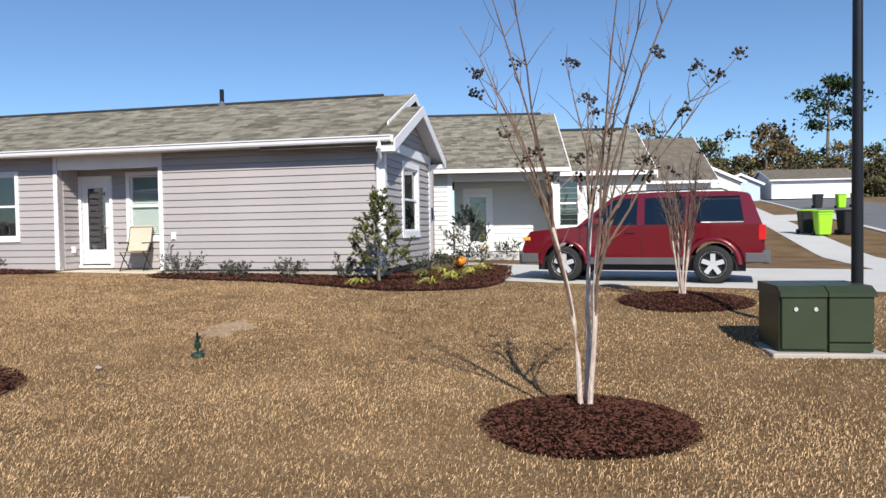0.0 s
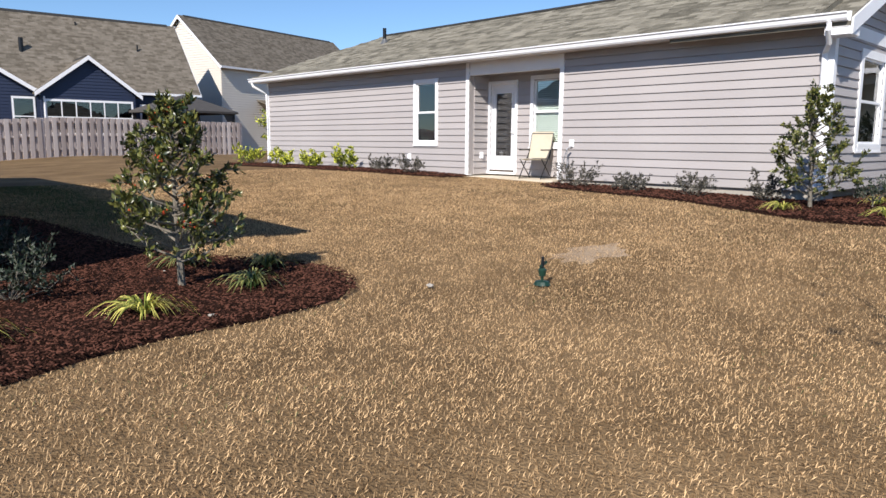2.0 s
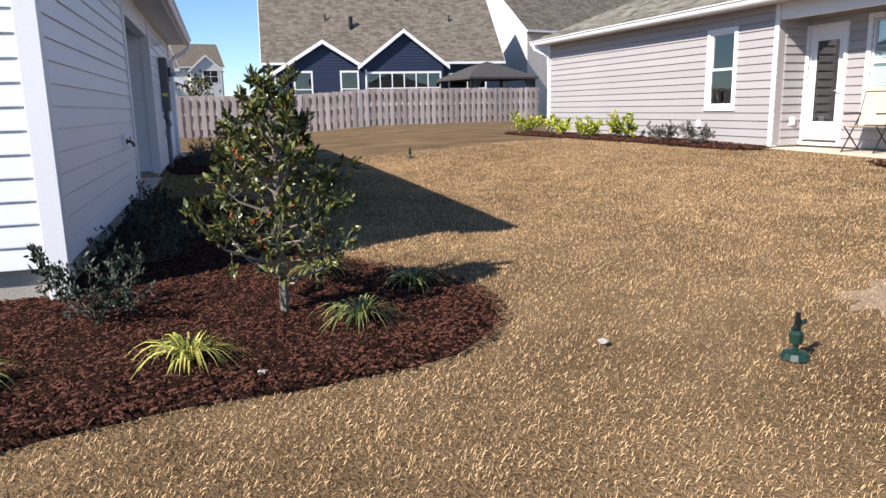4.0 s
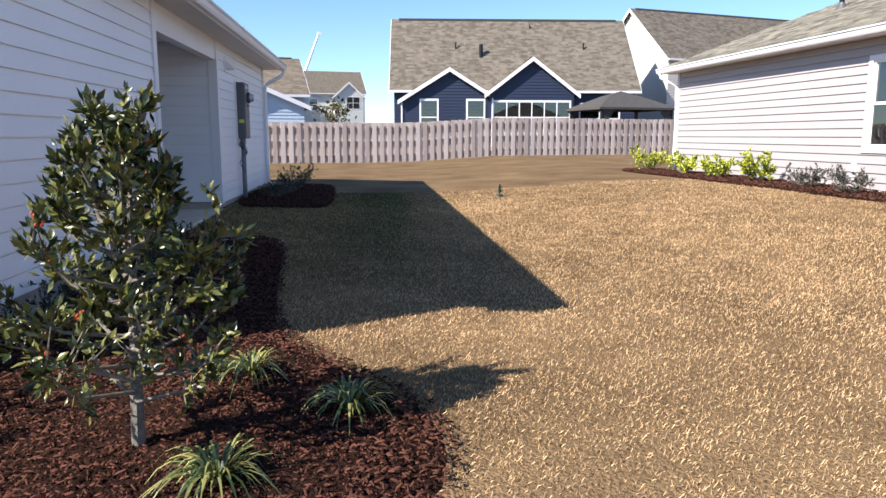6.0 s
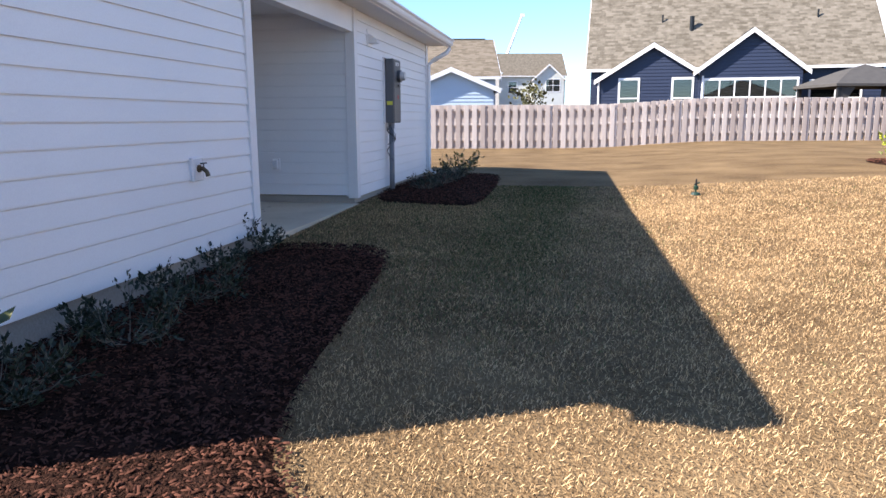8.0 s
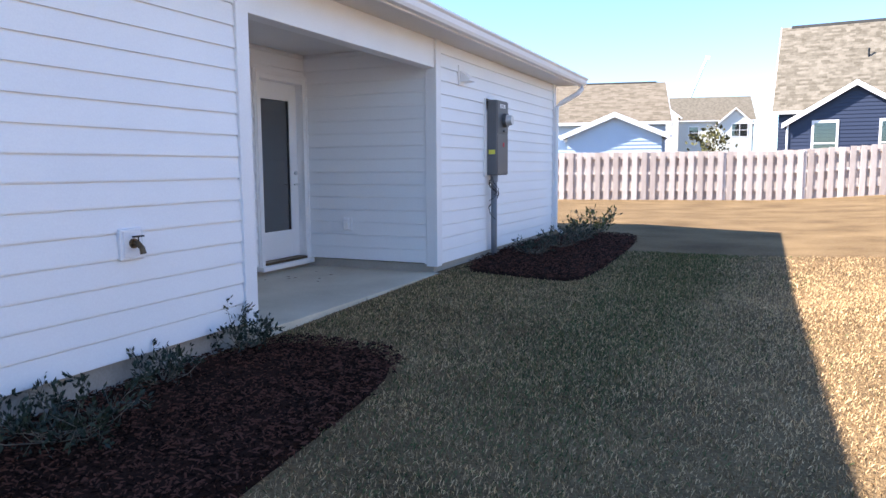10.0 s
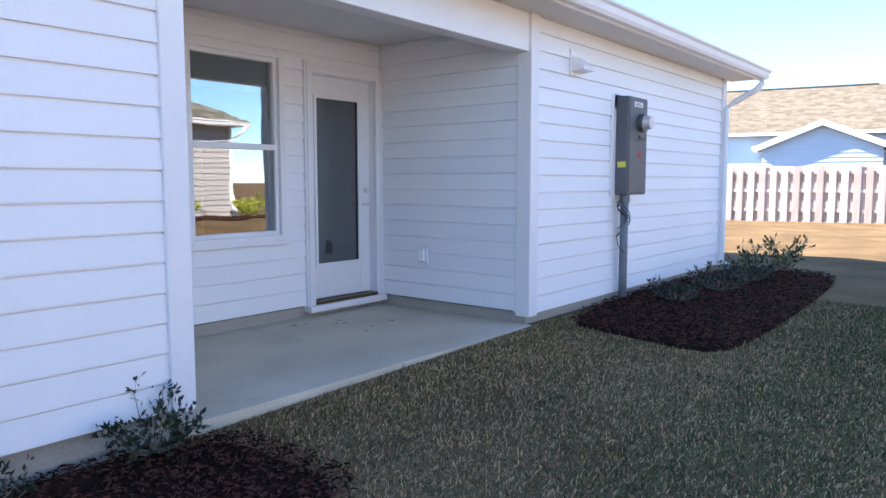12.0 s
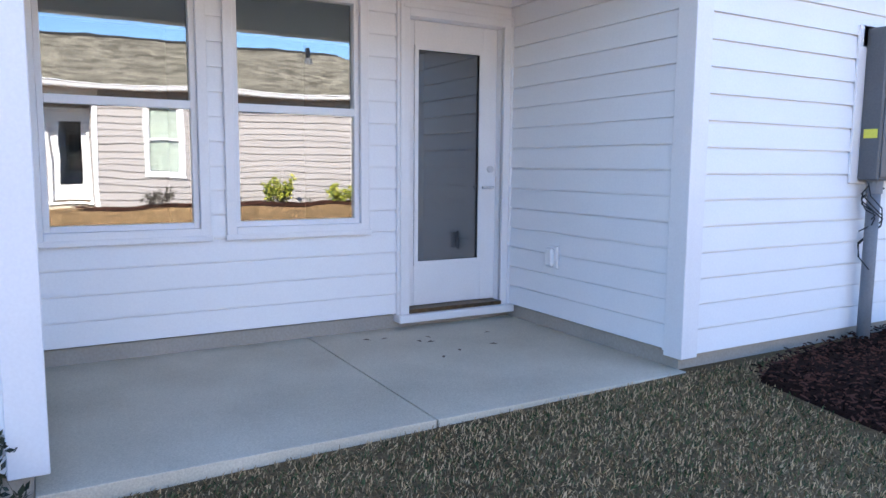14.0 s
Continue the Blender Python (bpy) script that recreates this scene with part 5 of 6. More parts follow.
ring_bed(2.30, -14.42, .72, "round dark mulch mound under a bare young tree", 7, 9000, .12)
ring_bed(8.13, -15.45, .95, "round mulch ring under a small bare tree", 8, 5000, .08)

shrub("holly_bush", at_ground(1.39, -8.78), 1.58, .54, LEAF_HOLLY, BARK_GREY, 5200, .056, "glossy green holly with red berries and a pale trunk", 11, stems=44, berries=34, trunk_h=.22, r0=.024, bare=.25, skirt=.2, wide=.46)
shrub("holly_bush", at_ground(*lxy(-1.25, -10.5)), 1.85, .62, LEAF_HOLLY, BARK_GREY, 5000, .058, "dense green holly bush at the grey house corner", 12, stems=40, trunk_h=.15, r0=.024, skirt=.25, wide=.5)
shrub("evergreen_bush", at_ground(*lxy(5.1, -11.0)), 1.7, .65, LEAF_DARK, BARK_GREY, 3000, .06, "dark evergreen bush beside the neighbouring porch", 13, stems=34, skirt=.3)
for s_, lf, h_, r_, lb in ((6.4, LEAF_YELLOW, .62, .42, "bright yellow green rounded shrub by the grey wall"), (4.45, LEAF_YELLOW, .55, .32, ""), (2.95, LEAF_YELLOW, .56, .32, ""), (1.4, LEAF_YELLOW, .60, .34, ""),
                           (-.17, LEAF_PURPLE, .42, .32, "dark purplish leafed low shrub against the grey wall"), (-1.27, LEAF_PURPLE, .50, .36, ""), (-6.1, LEAF_PURPLE, .52, .42, ""), (-7.25, LEAF_PURPLE, .38, .32, ""), (-8.45, LEAF_PURPLE, .46, .42, ""), (-9.65, LEAF_PURPLE, .55, .28, "")):
    yel = lf is LEAF_YELLOW
    shrub("shrub", at_ground(*lxy(-.75, s_)), h_ * (1.12 if yel else 1), r_ * (1.15 if yel else 1), lf, BARK_GREY, 1700 if yel else 900, .066 if yel else .05, lb or ("yellow green leafy shrub in the mulch bed" if yel else "purplish grey spreading shrub in the mulch bed"), int(100 + s_ * 7), "bush", 16, .5, "shrubs along the grey house", r0=.012)
for k, s_ in enumerate((5.3, 3.7, 2.2, .55)):
    shrub("seedling", at_ground(*lxy(-.35, s_)), .24, .12, LEAF_DARK, BARK_GREY, 60, .05, "small dark seedling against the grey wall", 300 + k, "bush", 6, .35, "seedlings along the grey house", r0=.006)
for k, (px, py, h_, r_, n_) in enumerate(((.26, -8.52, .62, .42, 420), (.16, -3.55, .36, .24, 160), (.20, -4.35, .28, .24, 130), (.40, -5.2, .30, .40, 300), (.5, -6.1, .34, .44, 340), (.4, -7.0, .40, .46, 360), (-1.3, -8.6, .5, .35, 200), (.75, 3.9, .40, .32, 170), (.7, 2.9, .36, .34, 170), (.6, 1.9, .32, .3, 140))):
    shrub("shrub", at_ground(px, py), h_, r_, LEAF_DARK, BARK_GREY, int(n_ * 3.0), .042, "dark small leafed shrub with twiggy stems in the mulch", 400 + k, "bush", 15, .45, "dark shrubs along the white house", r0=.009)
shrub("shrub", at_ground(.72, 5.05), .55, .48, LEAF_HOLLY, BARK_GREY, 520, .075, "leafy bright green shrub at the far white corner", 450, "bush", 18, .42, r0=.012)
for k, (px, py, yl) in enumerate(((.85, -9.50, 1), (-.15, -9.55, 1), (1.80, -9.15, 0), (2.28, -8.50, 0), (1.74, -7.98, 0), (-1.6, -9.9, 1))):
    strap_plant(at_ground(px, py, k * 40, .04), LEAF_LILY_Y if yl else LEAF_LILY, "variegated strappy grass clump with arching leaves" if not yl else "yellow green strappy grass clump with arching leaves", 500 + k, 110, .36)
for k, (u, s_) in enumerate(((-2.0, -10.4), (-1.7, -11.6), (-.6, -11.8), (.3, -11.6), (.9, -11.9), (1.8, -11.7), (2.6, -11.9), (3.4, -11.7), (.2, -11.0), (1.3, -11.2))):
    strap_plant(at_ground(*lxy(u, s_), k * 50, .04), LEAF_LILY_Y, "yellow strappy grass clump in the curved mulch bed", 520 + k, 80, .36)


# bare young trees
def bare_tree(m, height, label, seed, trunks, spread, pods, gname, r0=.022, twigs=6):
    rng = random.Random(seed)
    t = thing("crape_myrtle", m, label, "tree")
    for i in range(trunks):
        a0 = i * 2 * math.pi / trunks + rng.uniform(-.3, .3)
        bm, pod = bmesh.new(), bmesh.new()
        ends = []
        p = Vector((.03 * math.cos(a0), .03 * math.sin(a0), -.06))
        d = Vector((.06 * math.cos(a0), .06 * math.sin(a0), 1)).normalized()
        pts, rad = [p.copy()], [r0]
        hs = height * rng.uniform(.42, .5)
        for k in range(6):
            p = p + d * hs / 6
            d = (d + Vector((rng.gauss(0, .04), rng.gauss(0, .04), 0)) + Vector((math.cos(a0), math.sin(a0), 0)) * .03 * k * .3).normalized()
            pts.append(p.copy())
            rad.append(r0 * (1 - .07 * (k + 1)))
        tube(bm, pts, rad, 8)
        part("trunk", bm, BARK_PALE, t)
        for j in range(twigs):
            q = pts[3 + j % 4] if j else pts[-1]
            a = a0 + rng.uniform(-1.0, 1.0)
            out = spread * rng.uniform(.35, 1)
            ht = (height - q.z) * rng.uniform(.55, 1.0)
            bp = [q.copy()]
            for k in range(1, 7):
                f_ = k / 6
                bp.append(q + Vector((math.cos(a) * out * f_ ** 1.3, math.sin(a) * out * f_ ** 1.3, ht * (f_ if k < 6 else .98))) + Vector((rng.gauss(0, .012), rng.gauss(0, .012), 0)))
            tw = bmesh.new()
            tube(tw, bp, [r0 * .5 * (1 - .13 * k) for k in range(7)], 5)
            ends.append(bp[-1])
            for k in range(2, 6):
                for _ in range(2):
                    e = bp[k] + Vector((rng.gauss(0, .10), rng.gauss(0, .10), rng.uniform(.08, .30)))
                    md = bp[k].lerp(e, .5) + Vector((rng.gauss(0, .015), rng.gauss(0, .015), -.01))
                    tube(tw, [bp[k], md, e], [r0 * .17, r0 * .12, r0 * .06], 4)
                    if rng.random() < .35:
                        ends.append(e)
            part("branch", tw, TWIG, t)
        for e in ends[:pods]:
            for _ in range(rng.randint(12, 26)):
                mm = Matrix.Translation(e + Vector((rng.gauss(0, .024), rng.gauss(0, .024), rng.gauss(0, .020))))
                bmesh.ops.create_icosphere(pod, subdivisions=1, radius=rng.uniform(.007, .013), matrix=mm)
        part("seed_pods", pod, SEEDS, t, kind="stuff")
    return t


bare_tree(at_ground(2.30, -14.40, 0, .10), 3.1, "bare multi stemmed young tree with dark seed clusters", 21, 3, .95, 9, "", .021, 6)
bare_tree(at_ground(8.15, -15.42, 0, .06), 2.1, "small bare tree with several thin pale stems", 22, 6, .45, 2, "", .016, 6)


# ---- woods and pines across the street ----
def clump_tree(m, height, crown_r, leaf, label, seed, n=260, size=1.2, crown_from=.35, trunk_r=.22, name="tree", group="far woods"):
    rng = np.random.default_rng(seed)
    t = thing(name, m, label, "tree", group)
    part("trunk", tube(bmesh.new(), [(0, 0, -1), (rng.normal(0, .3), rng.normal(0, .3), height * .5), (rng.normal(0, .5), rng.normal(0, .5), height * .95)], [trunk_r, trunk_r * .6, trunk_r * .15], 6), BARK_GREY, t)
    P, D = [], []
    nb = 16
    cents = [(rng.normal(0, crown_r * .5), rng.normal(0, crown_r * .5), height * rng.uniform(crown_from, 1.0)) for _ in range(nb)]
    br = bmesh.new()
    for c_ in cents:
        tube(br, [(0, 0, c_[2] * .75), c_], [trunk_r * .3, trunk_r * .06], 4)
    part("limbs", br, BARK_GREY, t, kind="stuff")
    for i in range(n):
        c_ = cents[rng.integers(nb)]
        q = np.array(c_) + rng.normal(0, crown_r * .22, 3) * np.array([1, 1, .7])
        P.append(q)
        D.append(rng.normal(0, 1, 3))
    co, tri = leaf_cloud(P, D, size, rng, wide=.7)
    fast_mesh("crown", co, tri, leaf, t)
    return t


protos = [clump_tree(pose(134, -22 - 9 * k, 3), 13 + k, 3.4, (WOODS, WOODS_G, WOODS)[k], ("bare brown woodland tree with thin rusty foliage", "green brown woodland tree in the far tree line", "rusty leafed woodland tree in the far tree line")[k], 600 + k, 820, .8, .05) for k in range(3)]
rw = random.Random(9)
for i in range(118):
    y = 6 - i * 1.0
    xw = 124 + rw.uniform(-5, 22)
    s_ = rw.uniform(.62, .95)
    c_ = copy_thing(protos[i % 3], Matrix.Translation((xw, y + rw.uniform(-2, 2), 3.0)) @ Matrix.Rotation(rw.uniform(0, 6.28), 4, "Z"))
    c_.scale = (s_, s_, s_ * rw.uniform(.85, 1.1))
for i in range(60):
    s_ = rw.uniform(.42, .6)
    c_ = copy_thing(protos[i % 2], Matrix.Translation((116 + rw.uniform(-2, 3), -8 - i * 1.25, 2.4)) @ Matrix.Rotation(rw.uniform(0, 6.28), 4, "Z"))
    c_.scale = (s_ * 1.2, s_ * 1.2, s_)
pine = thing("pine_tree", Matrix.Translation((128, -47, 2)), "tall lone pine with a bare trunk and a flat crown", "tree")
part("trunk", tube(bmesh.new(), [(0, 0, -1), (.4, .4, 10), (.1, .2, 22)], [.42, .30, .08], 8), BARK_GREY, pine)
rng = np.random.default_rng(70)
P, D, pb = [], [], bmesh.new()
for zc, rc in ((22.3, 1.6), (21.2, 3.8), (20.2, 5.0), (18.6, 5.6), (17.0, 4.2), (15.4, 3.4), (21.8, 3.0)):
    for _ in range(3):
        a = rng.uniform(0, 6.28)
        c_ = np.array([math.cos(a) * rc * .7, math.sin(a) * rc * .7, zc + rng.normal(0, .3)])
        tube(pb, [(.1, .2, zc - 1.2), tuple(c_)], [.12, .04], 4)
        for _ in range(75):
            P.append(c_ + rng.normal(0, 1, 3) * np.array([rc * .24, rc * .24, .38]))
            D.append(rng.normal(0, 1, 3))
part("limbs", pb, BARK_GREY, pine, kind="stuff")
co, tri = leaf_cloud(P, D, .75, rng, wide=.6)
fast_mesh("crown", co, tri, PINE, pine)
for k, (px, py) in enumerate(((118, -12), (122, -22))):
    clump_tree(pose(px, py, 3), 12.5, 3, PINE, "dark evergreen tree in the far tree line", 650 + k, 700, .7, .5)
for k, (u, s_, h_) in enumerate(((1.0, 60, 4.2), (-22, 70, 9), (-26, 60, 8))):
    clump_tree(yard(u, s_), h_, 1.8, WOODS_G, "green tree showing above the back fence", 660 + k, 500, .4, .25, .12)
clump_tree(yard(16.6, 24.5), 2.9, .6, LEAF_YELLOW, "small leafy tree behind the back fence", 670, 300, .18, .4, .04)


# ---- things on the white house ----
meter = thing("electric_meter", None, "grey steel electric meter box with round glass meter and conduit", "electric meter")
part("backing_plate", boxes((.016, 1.52, 1.10, .034, 1.72, 2.14), (.016, 1.56, 2.0, .034, 2.2, 2.14), bevel=.003), TRIM, meter)
part("box", boxes((.03, 1.60, 1.12, .17, 2.06, 2.12), bevel=.010), METAL_GREY, meter)
part("cover", boxes((.17, 1.62, 1.14, .178, 2.04, 1.66), (.17, 1.62, 1.68, .178, 2.04, 2.10), bevel=.003), METAL_GREY, meter)
part("meter_ring", cyl(bmesh.new(), (.178, 1.88, 1.86), (1, 0, 0), .095, .05, 24), METAL_GREY, meter)
part("meter_glass", cyl(bmesh.new(), (.228, 1.88, 1.86), (1, 0, 0), .078, .07, 24, .062), CHROME, meter, "clear domed silver meter head")
part("latch", boxes((.178, 1.84, 1.70, .20, 1.95, 1.73), bevel=.003), METAL_GREY, meter)
part("sticker", boxes((.06, 1.595, 1.40, .15, 1.5985, 1.46)), YELLOW, meter, "yellow warning sticker")
part("sticker", boxes((.1785, 1.83, 1.50, .1800, 1.89, 1.56)), FLAG_RED, meter, "small red sticker")
part("sticker", boxes((.1785, 1.72, 2.02, .1800, 1.92, 2.07)), TRIM, meter, "white printed label")
for q in range(3):
    part("print_line", boxes((.1802, 1.74, 2.028 + q * .013, .1806, 1.90 - q * .02, 2.034 + q * .013)), BIN_BLACK, meter)
part("conduit", tube(bmesh.new(), [(.10, 1.70, 1.13), (.10, 1.70, .35), (.10, 1.70, -.1)], [.042, .042, .042], 14), PIPE_GREY, meter, smooth=True)
part("conduit_collar", tube(bmesh.new(), [(.10, 1.70, 1.13), (.10, 1.70, 1.03)], [.052, .050], 14), PIPE_GREY, meter)
for k in range(5):
    rr = random.Random(k)
    pts = [(.10 + rr.uniform(-.02, .04), 1.66 + rr.uniform(-.03, .03), 1.10)]
    for j in range(1, 8):
        a = j * 1.1 + k
        pts.append((.10 + .07 * math.cos(a), 1.69 + .08 * math.sin(a) - (.10 if k < 2 and j > 4 else 0), 1.10 - j * (.035 + .012 * k)))
    part("cable", tube(bmesh.new(), pts, .0045, 5), BIN_BLACK, meter)

spig = thing("outdoor_tap", None, "brass garden tap on a square white wall plate", "tap")
part("wall_plate", boxes((.0, -4.47, .69, .045, -4.30, .88), (.045, -4.455, .705, .050, -4.315, .865), bevel=.006), TRIM, spig)
part("tap_body", tube(bmesh.new(), [(.04, -4.385, .79), (.09, -4.385, .79), (.12, -4.385, .765), (.13, -4.385, .73)], [.020, .018, .017, .019], 10), BRASS, spig)
part("tap_collar", cyl(bmesh.new(), (.05, -4.385, .79), (1, 0, 0), .030, .015, 12), BRASS, spig)
part("tap_handle", boxes((.085, -4.425, .828, .105, -4.345, .838), (.091, -4.389, .80, .099, -4.381, .83), bevel=.003), BLACK_METAL, spig)


def outlet(m, label):
    o = thing("wall_socket", m, label, "socket")
    part("base", boxes((0, -.02, 0, .115, 0, .16), bevel=.004), TRIM, o)
    part("cover", boxes((.018, -.06, .012, .098, -.021, .148), bevel=.012), TRIM, o)
    return o


outlet(Matrix.Translation((-1.22, -.022, .47)), "white weatherproof socket cover on the porch wall")
outlet(LOT @ Matrix.Translation((.33, GP1 - .022, .62)), "white weatherproof socket cover on the grey porch wall")
outlet(LOT @ face(-.022, -.36, "w") @ pose(0, 0, .55), "white socket cover on the grey siding")
outlet(LOT @ face(-.022, -5.36, "w") @ pose(0, 0, .91), "white socket cover with a garden tap below")
lite = thing("wall_light_mount", None, "white wedge shaped vent hood on the white siding", "vent")
part("plate", boxes((0.0, .64, 2.22, .035, .80, 2.46), bevel=.006), TRIM, lite)
part("hood", prism([(.035, 2.40), (.035, 2.26), (.16, 2.27), (.16, 2.30)], .66, .86), TRIM, lite)


def roof_pipe(m, h, r, label, zb=0):
    t = thing("roof_vent_pipe", m, label, "vent pipe")
    part("pipe", tube(bmesh.new(), [(0, 0, -.2), (0, 0, h)], r, 12), BLACK_METAL, t)
    part("flashing", tube(bmesh.new(), [(0, 0, -.12), (0, 0, .06), (0, 0, .12)], [.18, .075, .05], 12), METAL_GREY, t)
    return t


roof_pipe(LOT @ pose(2.84, -5.05, RZ0 + GP * 3.26 + .12), .42, .055, "black vent pipe standing on the brown shingle roof")
roof_pipe(LOT @ pose(2.0, 3.0, RZ0 + GP * 2.42 + .12), .42, .055, "short black vent pipe near the far roof hip")
roof_pipe(pose(-1.8, .6, 3.52), .5, .05, "black vent pipe above the white house eave")

# folding chair
chair = thing("folding_chair", LOT @ pose(.20, -4.30, GZ0 - .035, 0, 0, -78), "beige sling folding chair with dark metal legs on the porch", "chair")
for s_ in (-1, 1):
    xx = s_ * .26
    part("leg", tube(bmesh.new(), [(xx, -.25, 0), (xx, .25, .62)], .011, 8), BLACK_METAL, chair)
    part("leg", tube(bmesh.new(), [(xx, .28, 0), (xx, -.22, .42)], .011, 8), BLACK_METAL, chair)
    part("back_rail", tube(bmesh.new(), [(xx, .16, .40), (xx, .34, .98)], .011, 8), BLACK_METAL, chair)
    part("armrest", boxes((xx - .025, -.24, .61, xx + .025, .24, .635), bevel=.008), BLACK_METAL, chair)
    part("foot_bar", tube(bmesh.new(), [(xx, -.25, .015), (xx, .28, .015)], .009, 6), BLACK_METAL, chair)
part("seat", prism([(-.24, .425), (0, .395), (.20, .405), (.20, .412), (0, .403), (-.24, .433)], -.25, .25, "yz"), CANVAS, chair, "beige sling seat")
part("backrest", prism([(.17, .44), (.36, 1.02), (.352, 1.023), (.162, .443)], -.25, .25, "yz"), CANVAS, chair, "beige sling backrest")
part("cross_bar", tube(bmesh.new(), [(-.26, .34, .98), (.26, .34, .98)], .010, 8), BLACK_METAL, chair)
stick = thing("garden_tool", LOT @ pose(-.22, -5.3, .26), "thin metal garden hose stand leaning by the porch post", "tool")
part("rod", tube(bmesh.new(), [(-.12, -.05, 0), (.05, -.1, .62)], .008, 6), PIPE_GREY, stick)
part("rod", tube(bmesh.new(), [(-.04, -.2, 0), (.06, -.1, .62)], .008, 6), PIPE_GREY, stick)
part("head", tube(bmesh.new(), [(.05, -.1, .60), (.05, -.16, .66)], .022, 8), CHROME, stick)

# ---- small things on the lawn ----
def sprinkler(m, h, label):
    t = thing("sprinkler", m, label, "sprinkler")
    part("stem", tube(bmesh.new(), [(0, 0, -.05), (0, 0, h * .45)], .012, 8), SPRINKLER_GREEN, t)
    part("base_disc", tube(bmesh.new(), [(0, 0, .01), (0, 0, .04), (0, 0, .05)], [.075, .060, .02], 12), SPRINKLER_GREEN, t)
    part("body", tube(bmesh.new(), [(0, 0, h * .35), (0, 0, h * .55), (0, 0, h * .62)], [.03, .036, .02], 10), SPRINKLER_GREEN, t)
    part("nozzle_arm", tube(bmesh.new(), [(-.03, 0, h * .66), (.05, 0, h * .8)], .012, 6), SPRINKLER_GREEN, t)
    part("head", tube(bmesh.new(), [(0, 0, h * .6), (0, 0, h)], [.018, .012], 8), BLACK_METAL, t)
    return t


sprinkler(at_ground(3.80, -10.42), .25, "dark green plastic impact sprinkler standing in the dry lawn")
sprinkler(at_ground(4.80, 1.30), .24, "small dark sprinkler in the brown lawn")
pump = thing("pumpkin", LOT @ pose(3.0, -11.2, .12), "small orange pumpkin on the ground by the bushes", "pumpkin")
bm = bmesh.new()
bmesh.ops.create_uvsphere(bm, u_segments=24, v_segments=12, radius=.17)
for v in bm.verts:
    a = math.atan2(v.co.y, v.co.x)
    k = 1 + .06 * abs(math.sin(5 * a))
    v.co.x *= k
    v.co.y *= k
    v.co.z = v.co.z * .8 + .14
part("fruit", bm, PUMPKIN, pump, smooth=True)
part("stalk", tube(bmesh.new(), [(0, 0, .26), (.02, .01, .32)], [.02, .012], 6), BARK_GREY, pump)
pot = thing("plant_pot", YARD @ pose(7.9, -11.9, .24), "wicker plant pot with a sparse leafy plant on the porch", "plant pot")
part("pot", tube(bmesh.new(), [(0, 0, 0), (0, 0, .16), (0, 0, .28)], [.13, .19, .17], 14), CANVAS, pot)
pr_ = np.random.default_rng(91)
co, tri = leaf_cloud([(pr_.normal(0, .08), pr_.normal(0, .08), .3 + pr_.uniform(0, .3)) for _ in range(60)], [(0, 0, 1)] * 60, .11, pr_)
fast_mesh("leaves", co, tri, LEAF_HOLLY, pot)
shrub("shrub", YARD @ pose(6.6, -12.6, .22), .5, .45, LEAF_DARK, BARK_GREY, 600, .06, "rounded dark green shrub beside the neighbouring porch", 480, "bush", 18, .5, r0=.012)
for k, (u, s_) in enumerate(((1.6, -11.0), (2.6, -11.1), (-.5, -11.1), (3.8, -11.6))):
    shrub("shrub", LOT @ pose(u, s_, .16), .42, .36, LEAF_DARK, BARK_GREY, 420, .05, "low dark green shrub in the curved mulch bed", 490 + k, "bush", 14, .5, "low shrubs in the curved bed", r0=.01)
rk = random.Random(77)
for k, (px, py, s_) in enumerate(((.45, -12.55, .05), (1.2, -9.75, .03), (1.5, -8.1, .03), (3.0, -9.9, .03))):
    st = new("stone")
    tagged(st, "small pale stone lying on the ground", "stone", "stones on the lawn")
    bm = bmesh.new()
    bmesh.ops.create_icosphere(bm, subdivisions=2, radius=s_)
    for v in bm.verts:
        v.co = v.co * rk.uniform(.8, 1.15)
        v.co.z *= .5
    me = bpy.data.meshes.new("stone")
    bm.to_mesh(me)
    bm.free()
    me.materials.append(FOUND)
    st.data = None if st.data else st.data
    bpy.data.objects.remove(st)
    st = tagged(new("stone", me), "small pale stone lying on the ground", "stone", "stones on the ground")
    st.matrix_basis = at_ground(px, py, 0, .03 if k else .01)

rl = random.Random(5)
for k in range(9):
    lf = new("dry_leaf")
    bpy.data.objects.remove(lf)
    px, py = -1.25 + rl.gauss(0, .22), -.95 + rl.gauss(0, .22)
    v = [(-.03, 0, 0), (0, -.012, .004), (.035, 0, .002), (0, .012, .006), (0, 0, .001)]
    lf = raw("dry_leaf", v, [(0, 1, 4), (1, 2, 4), (2, 3, 4), (3, 0, 4)], TWIG)
    tagged(lf, "small dry brown leaf lying on the porch slab", "leaf", "dry leaves on the slab")
    lf.matrix_basis = pose(px, py, .007, 0, 0, rl.uniform(0, 360))

